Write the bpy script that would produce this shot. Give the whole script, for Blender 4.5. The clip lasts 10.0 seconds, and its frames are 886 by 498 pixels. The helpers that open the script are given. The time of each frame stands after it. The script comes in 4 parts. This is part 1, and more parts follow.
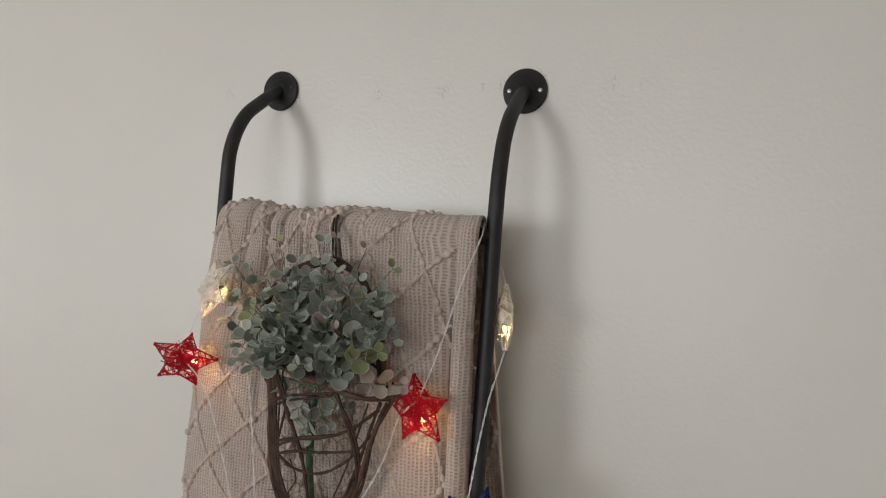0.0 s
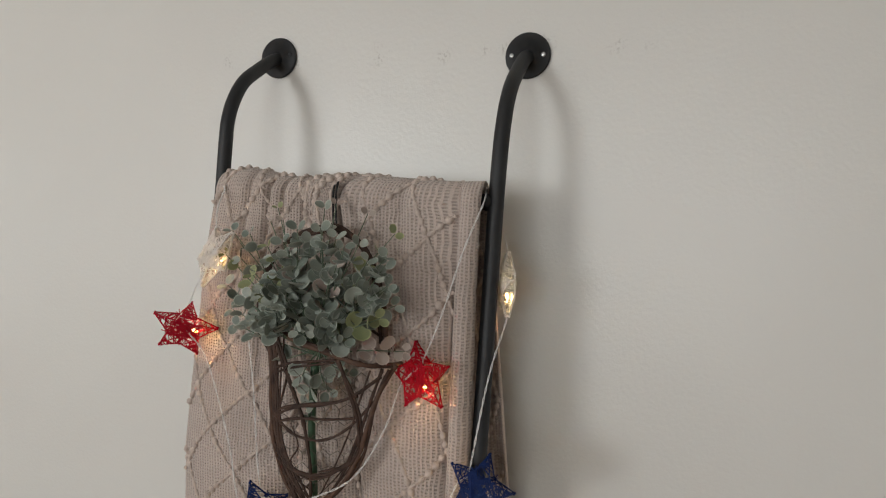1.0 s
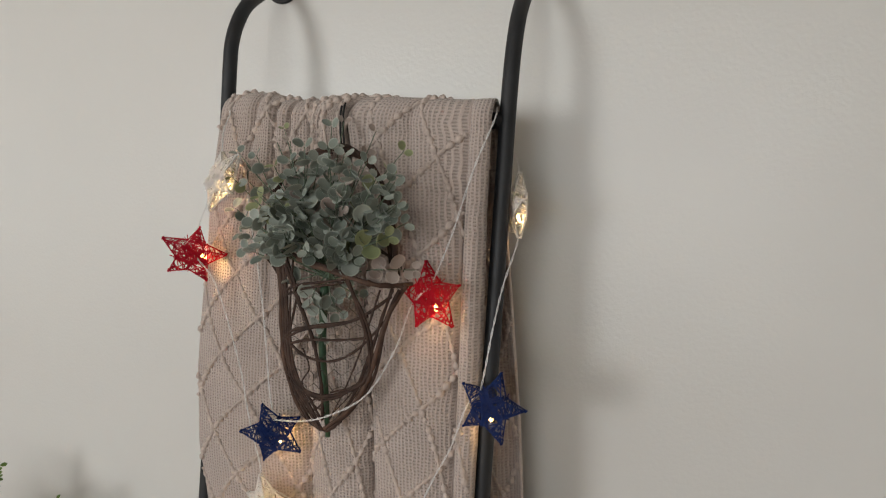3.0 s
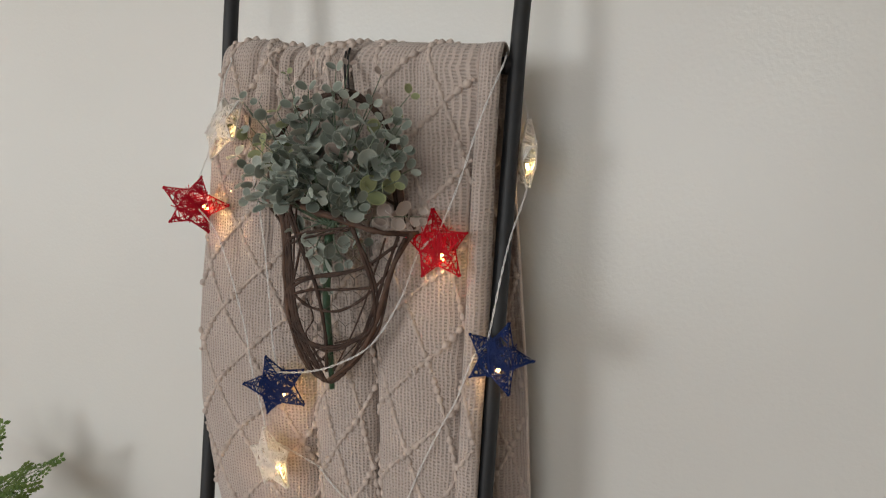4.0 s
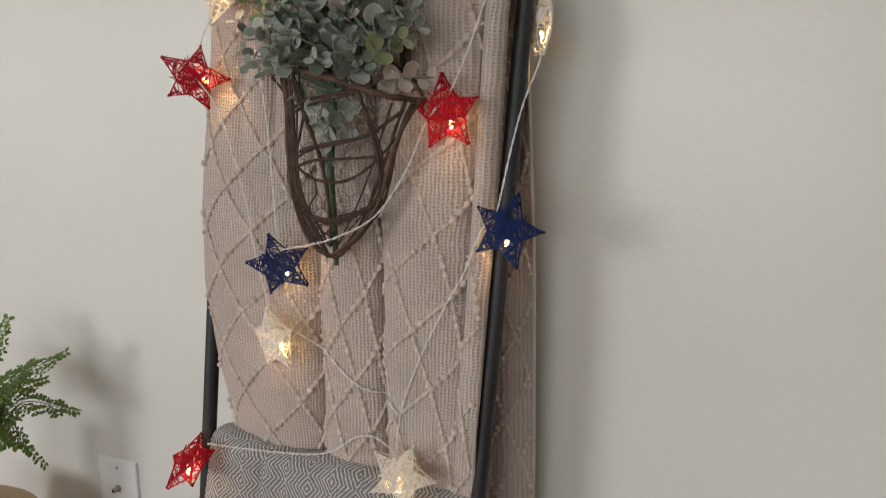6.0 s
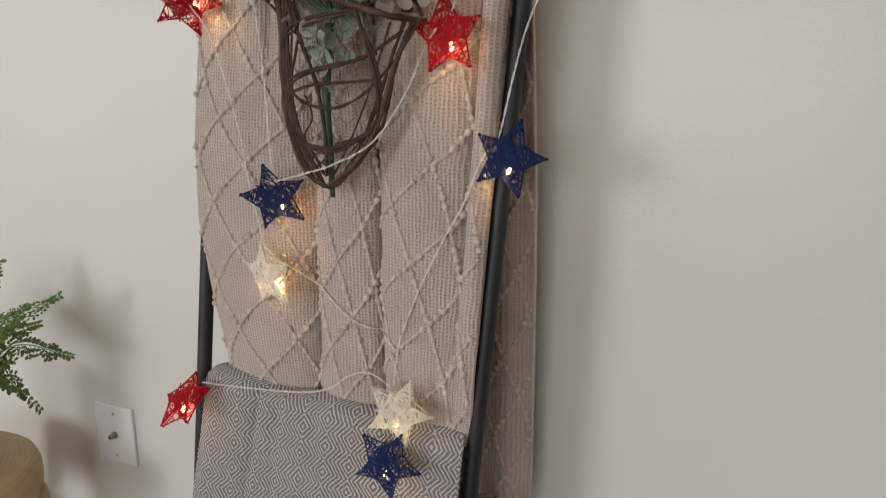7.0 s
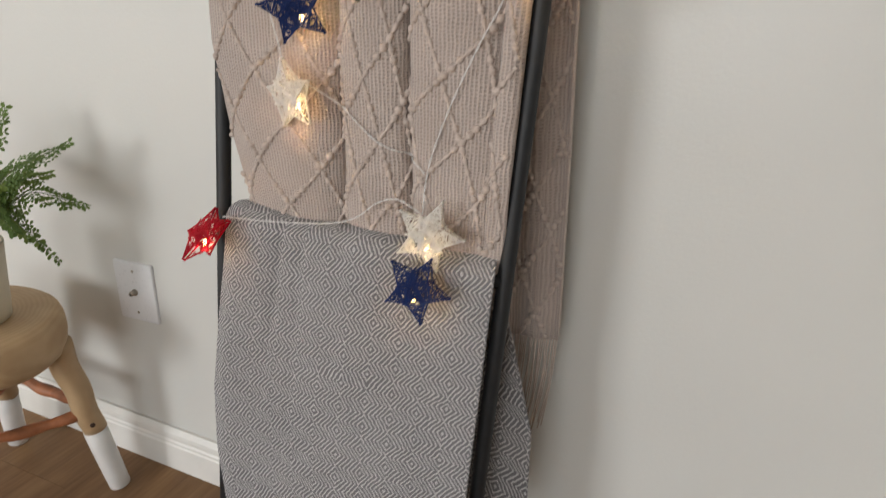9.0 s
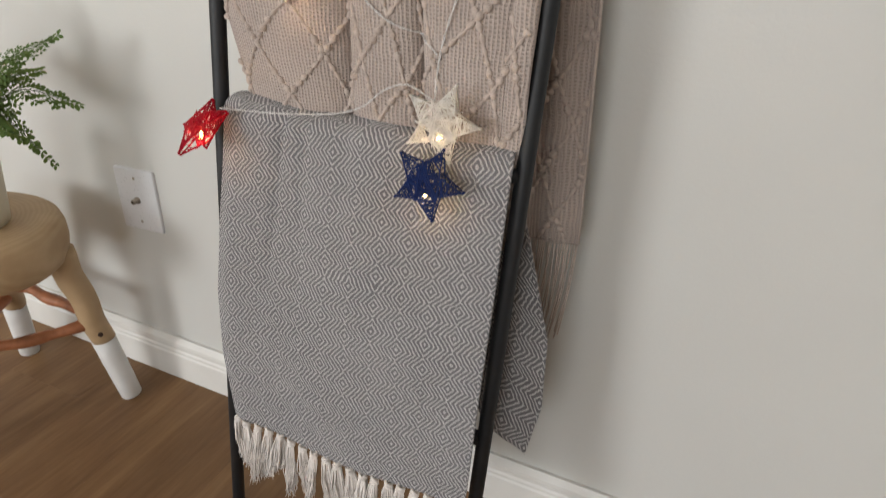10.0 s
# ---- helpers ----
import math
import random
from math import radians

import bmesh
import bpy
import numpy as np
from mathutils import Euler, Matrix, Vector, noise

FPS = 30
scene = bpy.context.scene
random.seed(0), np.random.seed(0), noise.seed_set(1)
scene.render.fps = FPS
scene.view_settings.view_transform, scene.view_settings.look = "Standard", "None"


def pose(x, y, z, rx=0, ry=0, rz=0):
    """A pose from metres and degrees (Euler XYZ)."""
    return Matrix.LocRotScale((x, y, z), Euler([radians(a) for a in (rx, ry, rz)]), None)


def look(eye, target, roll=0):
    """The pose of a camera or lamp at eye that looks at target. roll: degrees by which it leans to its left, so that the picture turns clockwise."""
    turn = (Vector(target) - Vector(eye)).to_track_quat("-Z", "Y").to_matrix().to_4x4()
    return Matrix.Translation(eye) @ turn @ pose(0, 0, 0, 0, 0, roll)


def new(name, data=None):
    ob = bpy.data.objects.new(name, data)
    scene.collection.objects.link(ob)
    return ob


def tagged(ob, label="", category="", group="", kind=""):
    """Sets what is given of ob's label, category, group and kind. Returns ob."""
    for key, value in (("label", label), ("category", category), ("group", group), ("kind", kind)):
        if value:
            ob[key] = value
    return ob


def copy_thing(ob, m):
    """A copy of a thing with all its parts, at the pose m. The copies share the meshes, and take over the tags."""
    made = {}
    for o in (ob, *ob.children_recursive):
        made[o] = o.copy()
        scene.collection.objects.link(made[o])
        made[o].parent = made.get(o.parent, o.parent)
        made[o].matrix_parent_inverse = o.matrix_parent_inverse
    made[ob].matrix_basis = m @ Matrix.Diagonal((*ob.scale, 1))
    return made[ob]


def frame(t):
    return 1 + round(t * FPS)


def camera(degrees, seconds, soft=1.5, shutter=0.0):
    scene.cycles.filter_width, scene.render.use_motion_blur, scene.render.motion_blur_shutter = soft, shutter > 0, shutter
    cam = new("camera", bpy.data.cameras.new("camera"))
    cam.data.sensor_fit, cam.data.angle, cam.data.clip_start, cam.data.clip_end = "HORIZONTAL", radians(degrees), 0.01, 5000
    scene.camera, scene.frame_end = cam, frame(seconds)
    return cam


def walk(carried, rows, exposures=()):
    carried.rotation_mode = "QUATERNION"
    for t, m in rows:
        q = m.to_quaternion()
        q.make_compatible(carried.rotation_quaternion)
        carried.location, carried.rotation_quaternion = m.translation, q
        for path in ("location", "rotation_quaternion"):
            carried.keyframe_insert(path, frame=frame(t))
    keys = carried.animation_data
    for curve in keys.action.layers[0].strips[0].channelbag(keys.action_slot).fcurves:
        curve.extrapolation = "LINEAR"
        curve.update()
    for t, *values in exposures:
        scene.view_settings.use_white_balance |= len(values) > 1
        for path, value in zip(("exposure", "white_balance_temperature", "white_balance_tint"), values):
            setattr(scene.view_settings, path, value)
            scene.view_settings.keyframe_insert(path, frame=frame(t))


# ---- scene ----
cam = camera(68.8, 10.0, soft=1.15, shutter=0.5)
PATH = [
    (0, (-0.108, -0.856, 1.292), (-0.783, 1.027, 1.274), 3.1),
    (0.5, (-0.108, -0.85, 1.285), (-0.781, 1.033, 1.235), 3.0),
    (1, (-0.111, -0.848, 1.277), (-0.785, 1.033, 1.195), 2.9),
    (1.5, (-0.109, -0.849, 1.27), (-0.79, 1.028, 1.155), 2.8),
    (2, (-0.109, -0.849, 1.258), (-0.797, 1.024, 1.115), 2.6),
    (2.5, (-0.11, -0.845, 1.244), (-0.801, 1.025, 1.074), 2.5),
    (4, (-0.12, -0.828, 1.193), (-0.816, 1.029, 0.931), 2.8),
    (4.5, (-0.121, -0.827, 1.173), (-0.816, 1.025, 0.88), 2.9),
    (5, (-0.12, -0.826, 1.153), (-0.818, 1.019, 0.827), 3.0),
    (5.5, (-0.119, -0.822, 1.127), (-0.821, 1.016, 0.767), 3.3),
    (6.8, (-0.122, -0.813, 1.066), (-0.805, 1.006, 0.592), 4.0),
    (7, (-0.121, -0.81, 1.056), (-0.802, 1.006, 0.568), 4.1),
    (7.5, (-0.119, -0.807, 1.031), (-0.79, 0.998, 0.493), 4.3),
    (8, (-0.119, -0.81, 1.004), (-0.78, 0.981, 0.41), 4.5),
    (8.5, (-0.122, -0.812, 0.98), (-0.778, 0.956, 0.313), 4.4),
    (9, (-0.14, -0.811, 0.948), (-0.796, 0.925, 0.202), 4.4),
    (9.5, (-0.156, -0.785, 0.913), (-0.81, 0.909, 0.073), 4.4),
    (10, (-0.148, -0.78, 0.891), (-0.795, 0.863, -0.049), 4.5),
]
EXPOSURES = [(0, 0.05), (4.5, 0.19), (7.5, 0.29), (10, 0.42)]
MAIN_W, FILL_W, WEST_W, BULB, BULB_W = 110.0, 48.0, 8.0, 12.0, 0.115
walk(cam, [(t, look(eye, target, roll)) for t, eye, target, roll in PATH], EXPOSURES)

# ---- world, lamps ----
world = bpy.data.worlds.new("world")
scene.world = world
world.use_nodes = True
wn = world.node_tree
sky = wn.nodes.new("ShaderNodeTexSky")
sky.sky_type, sky.sun_disc = 'NISHITA', False
sky.sun_elevation, sky.sun_rotation = radians(52), radians(10)
wn.nodes["Background"].inputs[1].default_value = 0.1
wn.links.new(sky.outputs[0], wn.nodes["Background"].inputs[0])

sun = new("sun", bpy.data.lights.new("sun", 'SUN'))
sun.data.energy, sun.data.angle, sun.data.color = 1.2, radians(10), (1.0, 0.96, 0.9)
sun.matrix_world = look((0, 0, 6), (-0.6, -3.5, 1.2))

WIN_FILL_S = ((-4.30, -2.75, 0.55, 2.05), (-1.30, 0.80, 0.40, 2.15))      # south wall's window, then an added opening for unseen fill light: x from, x to, z from, z to
WIN_W = (-3.6, -2.5, 0.35, 1.65)      # window in the west wall: y from, y to, z from, z to
ROOM = (-5.5, 2.6, -5.6, 0.0, 2.44)     # west, east, south, north, height


def opening_light(name, m, w, h, watts, colour):
    lamp = new(name, bpy.data.lights.new(name, 'AREA'))
    lamp.data.shape, lamp.data.size, lamp.data.size_y = 'RECTANGLE', w, h
    lamp.data.energy, lamp.data.color = watts, colour
    lamp.matrix_world = m
    return lamp


for (wx0, wx1, wz0, wz1), watts in zip(WIN_FILL_S, (MAIN_W, FILL_W)):
    wx, wz = (wx0 + wx1) / 2, (wz0 + wz1) / 2
    opening_light("window_and_fill_light", look((wx, ROOM[2] + 0.02, wz), (wx, 0, wz)), wx1 - wx0 - 0.04, wz1 - wz0 - 0.04, watts, (0.970, 0.985, 0.992))
opening_light("window_light_west", look((ROOM[0] + 0.02, -3.05, 1.0), (0, -3.05, 1.0)), 1.1, 1.3, WEST_W, (0.90, 0.97, 1.0))


# ---- materials ----
def material(name):
    m = bpy.data.materials.new(name)
    m.use_nodes = True
    return m, m.node_tree, m.node_tree.nodes["Principled BSDF"]


def node(nt, kind, inputs=None, operation="", data_type="", blend_type="", feature=""):
    n = nt.nodes.new("ShaderNode" + kind)
    if operation:
        n.operation = operation
    if data_type:
        n.data_type = data_type
    if blend_type:
        n.blend_type = blend_type
    if feature:
        n.feature = feature
    for k, v in (inputs or {}).items():
        if hasattr(v, "is_output"):
            nt.links.new(v, n.inputs[k])
        else:
            n.inputs[k].default_value = v
    return n


def math_node(nt, op, a, b=0.0, c=0.0):
    return node(nt, "Math", {0: a, 1: b, 2: c}, operation=op).outputs[0]


def ramp(nt, fac, stops):
    n = node(nt, "ValToRGB", {0: fac})
    els = n.color_ramp.elements
    while len(els) < len(stops):
        els.new(0.5)
    for e, (p, c) in zip(els, stops):
        e.position, e.color = p, (*c, 1)
    return n.outputs[0]


def mixed(nt, fac, a, b, blend='MIX'):
    n = node(nt, "Mix", data_type='RGBA', blend_type=blend)
    for i, v in ((0, fac), (6, a), (7, b)):
        if hasattr(v, "is_output"):
            nt.links.new(v, n.inputs[i])
        else:
            n.inputs[i].default_value = (*v, 1) if isinstance(v, tuple) else v
    return n.outputs[2]


def bumped(nt, bsdf, height, strength, distance):
    b = node(nt, "Bump", {"Height": height, "Strength": strength, "Distance": distance})
    nt.links.new(b.outputs[0], bsdf.inputs["Normal"])
    return b


def plain(name, colour, rough=0.5, metal=0.0, vary=0.12, scale=30.0, bump=0.0, grain=200.0, spec=0.5, random_tint=0.0):
    """Colour with blotches at one scale and grain at another."""
    m, nt, p = material(name)
    co = node(nt, "TexCoord").outputs["Object"]
    big = node(nt, "TexNoise", {"Vector": co, "Scale": scale, "Detail": 4.0}).outputs[0]
    fine = node(nt, "TexNoise", {"Vector": co, "Scale": grain, "Detail": 3.0}).outputs[0]
    dark = tuple(c * (1 - vary) for c in colour)
    lite = tuple(min(1, c * (1 + vary)) for c in colour)
    col = ramp(nt, big, [(0.3, dark), (0.7, lite)])
    if random_tint:
        r = node(nt, "ObjectInfo").outputs["Random"]
        col = node(nt, "HueSaturation", {"Hue": math_node(nt, 'MULTIPLY_ADD', r, random_tint * 0.25, 0.5 - random_tint * 0.125), "Value": math_node(nt, 'MULTIPLY_ADD', r, random_tint, 1 - random_tint / 2), "Color": col}).outputs[0]
    nt.links.new(col, p.inputs["Base Color"])
    nt.links.new(math_node(nt, 'MULTIPLY_ADD', fine, 0.2, rough - 0.1), p.inputs["Roughness"])
    p.inputs["Metallic"].default_value = metal
    p.inputs["Specular IOR Level"].default_value = spec
    if bump:
        bumped(nt, p, fine, bump, 0.001)
    return m


def wall_paint():
    m, nt, p = material("wall_paint")
    co = node(nt, "TexCoord").outputs["Object"]
    blotch = node(nt, "TexNoise", {"Vector": co, "Scale": 1.6, "Detail": 3.0}).outputs[0]
    col = ramp(nt, blotch, [(0.35, (0.638, 0.632, 0.602)), (0.65, (0.672, 0.668, 0.636))])
    roll = node(nt, "TexNoise", {"Vector": co, "Scale": 170.0, "Detail": 3.0, "Roughness": 0.6}).outputs[0]
    wave = node(nt, "TexNoise", {"Vector": co, "Scale": 9.0, "Detail": 2.0}).outputs[0]
    hgt = math_node(nt, 'MULTIPLY_ADD', wave, 1.6, roll)
    # scuffs left by an earlier shelf, in a row at the flanges' height
    xyz = node(nt, "SeparateXYZ", {0: co})
    band = math_node(nt, 'SUBTRACT', 1.0, math_node(nt, 'MULTIPLY', math_node(nt, 'ABSOLUTE', math_node(nt, 'SUBTRACT', xyz.outputs["Z"], 1.512)), 45.0))
    band = node(nt, "Clamp", {0: band}).outputs[0]
    span = node(nt, "Clamp", {0: math_node(nt, 'MULTIPLY', math_node(nt, 'SUBTRACT', 0.36, math_node(nt, 'ABSOLUTE', math_node(nt, 'ADD', xyz.outputs["X"], 0.48))), 20.0)}).outputs[0]
    patch = node(nt, "TexNoise", {"Vector": co, "Scale": 22.0, "Detail": 2.0}).outputs[0]
    speck = node(nt, "TexNoise", {"Vector": co, "Scale": 240.0, "Detail": 2.0}).outputs[0]
    spots = math_node(nt, 'MULTIPLY', node(nt, "Clamp", {0: math_node(nt, 'MULTIPLY_ADD', patch, 9.0, -4.9)}).outputs[0], node(nt, "Clamp", {0: math_node(nt, 'MULTIPLY_ADD', speck, 14.0, -7.3)}).outputs[0])
    stain = math_node(nt, 'MULTIPLY', math_node(nt, 'MULTIPLY', band, span), spots)
    col = mixed(nt, math_node(nt, 'MULTIPLY', stain, 0.5), col, (0.2, 0.17, 0.14))
    dot = node(nt, "TexVoronoi", {"Vector": co, "Scale": 3.1}, feature='F1').outputs["Distance"]
    col = mixed(nt, math_node(nt, 'MULTIPLY', math_node(nt, 'LESS_THAN', dot, 0.006), 0.6), col, (0.15, 0.13, 0.11))
    nt.links.new(col, p.inputs["Base Color"])
    p.inputs["Roughness"].default_value = 0.34
    p.inputs["Specular IOR Level"].default_value = 0.5
    bumped(nt, p, hgt, 0.30, 0.0012)
    return m


def floor_wood():
    m, nt, p = material("floor_wood")
    co = node(nt, "TexCoord").outputs["Object"]
    r = node(nt, "ObjectInfo").outputs["Random"]
    off = node(nt, "CombineXYZ", {0: math_node(nt, 'MULTIPLY', r, 37.0), 1: math_node(nt, 'MULTIPLY', r, 11.0), 2: 0.0}).outputs[0]
    v = node(nt, "VectorMath", {0: co, 1: off}, operation='ADD').outputs[0]
    v2 = node(nt, "VectorMath", {0: v, 1: (9.0, 1.3, 1.0)}, operation='MULTIPLY').outputs[0]
    big = node(nt, "TexNoise", {"Vector": v2, "Scale": 1.2, "Detail": 5.0, "Distortion": 1.2}).outputs[0]
    v3 = node(nt, "VectorMath", {0: v, 1: (70.0, 4.0, 1.0)}, operation='MULTIPLY').outputs[0]
    fine = node(nt, "TexNoise", {"Vector": v3, "Scale": 2.0, "Detail": 5.0, "Roughness": 0.7}).outputs[0]
    col = ramp(nt, big, [(0.25, (0.135, 0.064, 0.027)), (0.5, (0.225, 0.118, 0.050)), (0.75, (0.345, 0.200, 0.090))])
    col = mixed(nt, 0.35, col, ramp(nt, fine, [(0.3, (0.15, 0.078, 0.034)), (0.7, (0.35, 0.215, 0.11))]))
    col = node(nt, "HueSaturation", {"Value": math_node(nt, 'MULTIPLY_ADD', r, 0.2, 0.9), "Color": col}).outputs[0]
    nt.links.new(col, p.inputs["Base Color"])
    p.inputs["Roughness"].default_value = 0.52
    p.inputs["Specular IOR Level"].default_value = 0.35
    bumped(nt, p, fine, 0.15, 0.0008)
    return m


def knit(name):
    """Open waffle knit; the uv is in metres."""
    m, nt, p = material(name)
    uv = node(nt, "UVMap").outputs[0]
    wob = node(nt, "TexNoise", {"Vector": uv, "Scale": 45.0, "Detail": 2.0}).outputs["Color"]
    uv = node(nt, "VectorMath", {0: uv, 1: node(nt, "VectorMath", {0: wob, "Scale": 0.0045}, operation='SCALE').outputs[0]}, operation='ADD').outputs[0]
    xyz = node(nt, "SeparateXYZ", {0: uv})
    row = math_node(nt, 'MULTIPLY', xyz.outputs[1], 1 / 0.0039)
    col_ = math_node(nt, 'MULTIPLY', xyz.outputs[0], 1 / 0.0043)
    slip = math_node(nt, 'MULTIPLY', math_node(nt, 'GREATER_THAN', math_node(nt, 'FRACT', math_node(nt, 'MULTIPLY', col_, 0.5)), 0.5), 0.2)
    wave_u = math_node(nt, 'MULTIPLY_ADD', math_node(nt, 'COSINE', math_node(nt, 'MULTIPLY', col_, 2 * math.pi)), -0.5, 0.5)
    wave_v = math_node(nt, 'MULTIPLY_ADD', math_node(nt, 'COSINE', math_node(nt, 'MULTIPLY', math_node(nt, 'ADD', row, slip), 2 * math.pi)), -0.5, 0.5)
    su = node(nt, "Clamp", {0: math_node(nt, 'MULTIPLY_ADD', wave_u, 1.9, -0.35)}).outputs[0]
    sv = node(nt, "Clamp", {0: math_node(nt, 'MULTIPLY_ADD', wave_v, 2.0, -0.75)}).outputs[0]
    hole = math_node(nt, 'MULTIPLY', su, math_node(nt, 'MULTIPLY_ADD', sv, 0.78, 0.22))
    fuzz = node(nt, "TexNoise", {"Vector": uv, "Scale": 1500.0, "Detail": 3.0}).outputs[0]
    blot = node(nt, "TexNoise", {"Vector": uv, "Scale": 14.0, "Detail": 3.0}).outputs[0]
    yarn = ramp(nt, blot, [(0.3, KNIT_DARK), (0.7, KNIT_LIGHT)])
    yarn = mixed(nt, 0.3, yarn, ramp(nt, fuzz, [(0.3, tuple(c * 0.7 for c in KNIT_DARK)), (0.7, tuple(min(1, c * 1.2) for c in KNIT_LIGHT))]))
    # shade inside the holes, painted as a darker yarn colour
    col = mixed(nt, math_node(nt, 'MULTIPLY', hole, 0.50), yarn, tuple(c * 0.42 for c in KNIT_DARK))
    nt.links.new(col, p.inputs["Base Color"])
    p.inputs["Roughness"].default_value = 0.95
    p.inputs["Sheen Weight"].default_value = 0.25
    p.inputs["Sheen Roughness"].default_value = 0.6
    bumped(nt, p, math_node(nt, 'MULTIPLY_ADD', hole, -1.0, math_node(nt, 'MULTIPLY', fuzz, 0.35)), 0.9, 0.0016)
    return m


def diamond_weave(name):
    """Zigzag bands that meet in concentric diamonds; the uv is in metres."""
    m, nt, p = material(name)
    uv = node(nt, "UVMap").outputs[0]
    wob = node(nt, "TexNoise", {"Vector": uv, "Scale": 25.0, "Detail": 2.0}).outputs["Color"]
    uv2 = node(nt, "VectorMath", {0: uv, 1: node(nt, "VectorMath", {0: wob, "Scale": 0.006}, operation='SCALE').outputs[0]}, operation='ADD').outputs[0]
    wob2 = node(nt, "TexNoise", {"Vector": uv, "Scale": 210.0, "Detail": 2.0}).outputs["Color"]
    uv2 = node(nt, "VectorMath", {0: uv2, 1: node(nt, "VectorMath", {0: wob2, "Scale": 0.0028}, operation='SCALE').outputs[0]}, operation='ADD').outputs[0]
    xyz = node(nt, "SeparateXYZ", {0: uv2})
    tv = math_node(nt, 'PINGPONG', xyz.outputs[1], 0.0165)
    tu = math_node(nt, 'PINGPONG', xyz.outputs[0], 0.0345)
    d = math_node(nt, 'ADD', math_node(nt, 'MULTIPLY', tv, 0.82), tu)
    s = math_node(nt, 'SINE', math_node(nt, 'MULTIPLY', d, 2 * math.pi / 0.0057))
    fine_v = node(nt, "VectorMath", {0: uv, 1: (900.0, 900.0, 1.0)}, operation='MULTIPLY').outputs[0]
    fx = node(nt, "SeparateXYZ", {0: fine_v})
    thread = math_node(nt, 'MULTIPLY', math_node(nt, 'SINE', math_node(nt, 'MULTIPLY', fx.outputs[0], 4.0)), math_node(nt, 'SINE', math_node(nt, 'MULTIPLY', fx.outputs[1], 4.0)))
    fuzz = node(nt, "TexNoise", {"Vector": uv, "Scale": 900.0, "Detail": 2.0}).outputs[0]
    fac = node(nt, "Clamp", {0: math_node(nt, 'ADD', math_node(nt, 'MULTIPLY_ADD', s, 0.85, 0.02), math_node(nt, 'MULTIPLY_ADD', fuzz, 1.3, -0.65))}).outputs[0]
    blot = node(nt, "TexNoise", {"Vector": uv, "Scale": 9.0, "Detail": 3.0}).outputs[0]
    dark = ramp(nt, blot, [(0.3, (0.160, 0.153, 0.161)), (0.7, (0.212, 0.204, 0.212))])
    col = mixed(nt, fac, dark, (0.71, 0.69, 0.685))
    nt.links.new(col, p.inputs["Base Color"])
    p.inputs["Roughness"].default_value = 0.95
    p.inputs["Sheen Weight"].default_value = 0.15
    bumped(nt, p, math_node(nt, 'ADD', math_node(nt, 'MULTIPLY', fac, 0.8), math_node(nt, 'MULTIPLY_ADD', thread, 0.25, fuzz)), 0.9, 0.0011)
    return m


def glow(name, colour, strength):
    m, nt, p = material(name)
    p.inputs["Base Color"].default_value = (*colour, 1)
    p.inputs["Emission Color"].default_value = (*colour, 1)
    p.inputs["Emission Strength"].default_value = strength
    return m


def thread_mat(name, colour, through_light):
    """Glossy thread that lets some of the bulb's light through."""
    m = plain(name, colour, 0.45, vary=0.2, scale=120, grain=900, spec=0.2)
    p = m.node_tree.nodes["Principled BSDF"]
    nt = m.node_tree
    thin = node(nt, "BsdfTranslucent", {"Color": (*[min(1, c * 1.6) for c in colour], 1)})
    both = node(nt, "MixShader", {0: through_light, 1: p.outputs[0], 2: thin.outputs[0]})
    nt.links.new(both.outputs[0], nt.nodes["Material Output"].inputs["Surface"])
    return m


def leaf_mat(name, a, b, pale_rim=True):
    m, nt, p = material(name)
    co = node(nt, "TexCoord").outputs["Object"]
    r = node(nt, "ObjectInfo").outputs["Random"]
    n = node(nt, "TexNoise", {"Vector": co, "Scale": 90.0, "Detail": 3.0}).outputs[0]
    fac = node(nt, "Clamp", {0: math_node(nt, 'ADD', math_node(nt, 'MULTIPLY_ADD', n, 0.7, -0.35), r)}).outputs[0]
    col = mixed(nt, fac, a, b)
    if pale_rim:
        away = node(nt, "VectorMath", {0: co, 1: (0.0, 0.5, 0.05)}, operation='DISTANCE').outputs["Value"]
        rim = node(nt, "Clamp", {0: math_node(nt, 'MULTIPLY_ADD', away, 9.0, -3.6)}).outputs[0]
        col = mixed(nt, math_node(nt, 'MULTIPLY', rim, 0.7), col, tuple(min(1, c * 1.7) for c in b))
    nt.links.new(col, p.inputs["Base Color"])
    p.inputs["Roughness"].default_value = 0.6
    bumped(nt, p, n, 0.2, 0.0005)
    return m


def clear_wire(name):
    m, nt, p = material(name)
    p.inputs["Base Color"].default_value = (0.84, 0.83, 0.82, 1)
    p.inputs["Roughness"].default_value = 0.12
    p.inputs["Transmission Weight"].default_value = 0.12
    p.inputs["IOR"].default_value = 1.45
    n = node(nt, "TexNoise", {"Scale": 400.0}).outputs[0]
    bumped(nt, p, n, 0.1, 0.0003)
    return m


KNIT_DARK, KNIT_LIGHT = (0.445, 0.366, 0.322), (0.565, 0.472, 0.419)
M_WALL, M_FLOOR = wall_paint(), floor_wood()
M_CEIL = plain("ceiling_paint", (0.78, 0.77, 0.74), 0.9, scale=3, bump=0.3)
M_TRIM = plain("trim_paint", (0.76, 0.74, 0.70), 0.4, vary=0.05, scale=12, bump=0.05)
M_GAP = plain("floor_gap", (0.06, 0.035, 0.018), 0.9)
M_BLACK = plain("powder_coat", (0.011, 0.012, 0.014), 0.55, vary=0.3, scale=25, bump=0.12, grain=1400)
M_HOLE = plain("bright_screw", (0.62, 0.62, 0.62), 0.35, metal=0.8)
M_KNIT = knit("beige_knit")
M_CABLE = plain("beige_yarn", (0.545, 0.460, 0.408), 0.95, vary=0.15, scale=80, bump=0.8, grain=1200, spec=0.1)
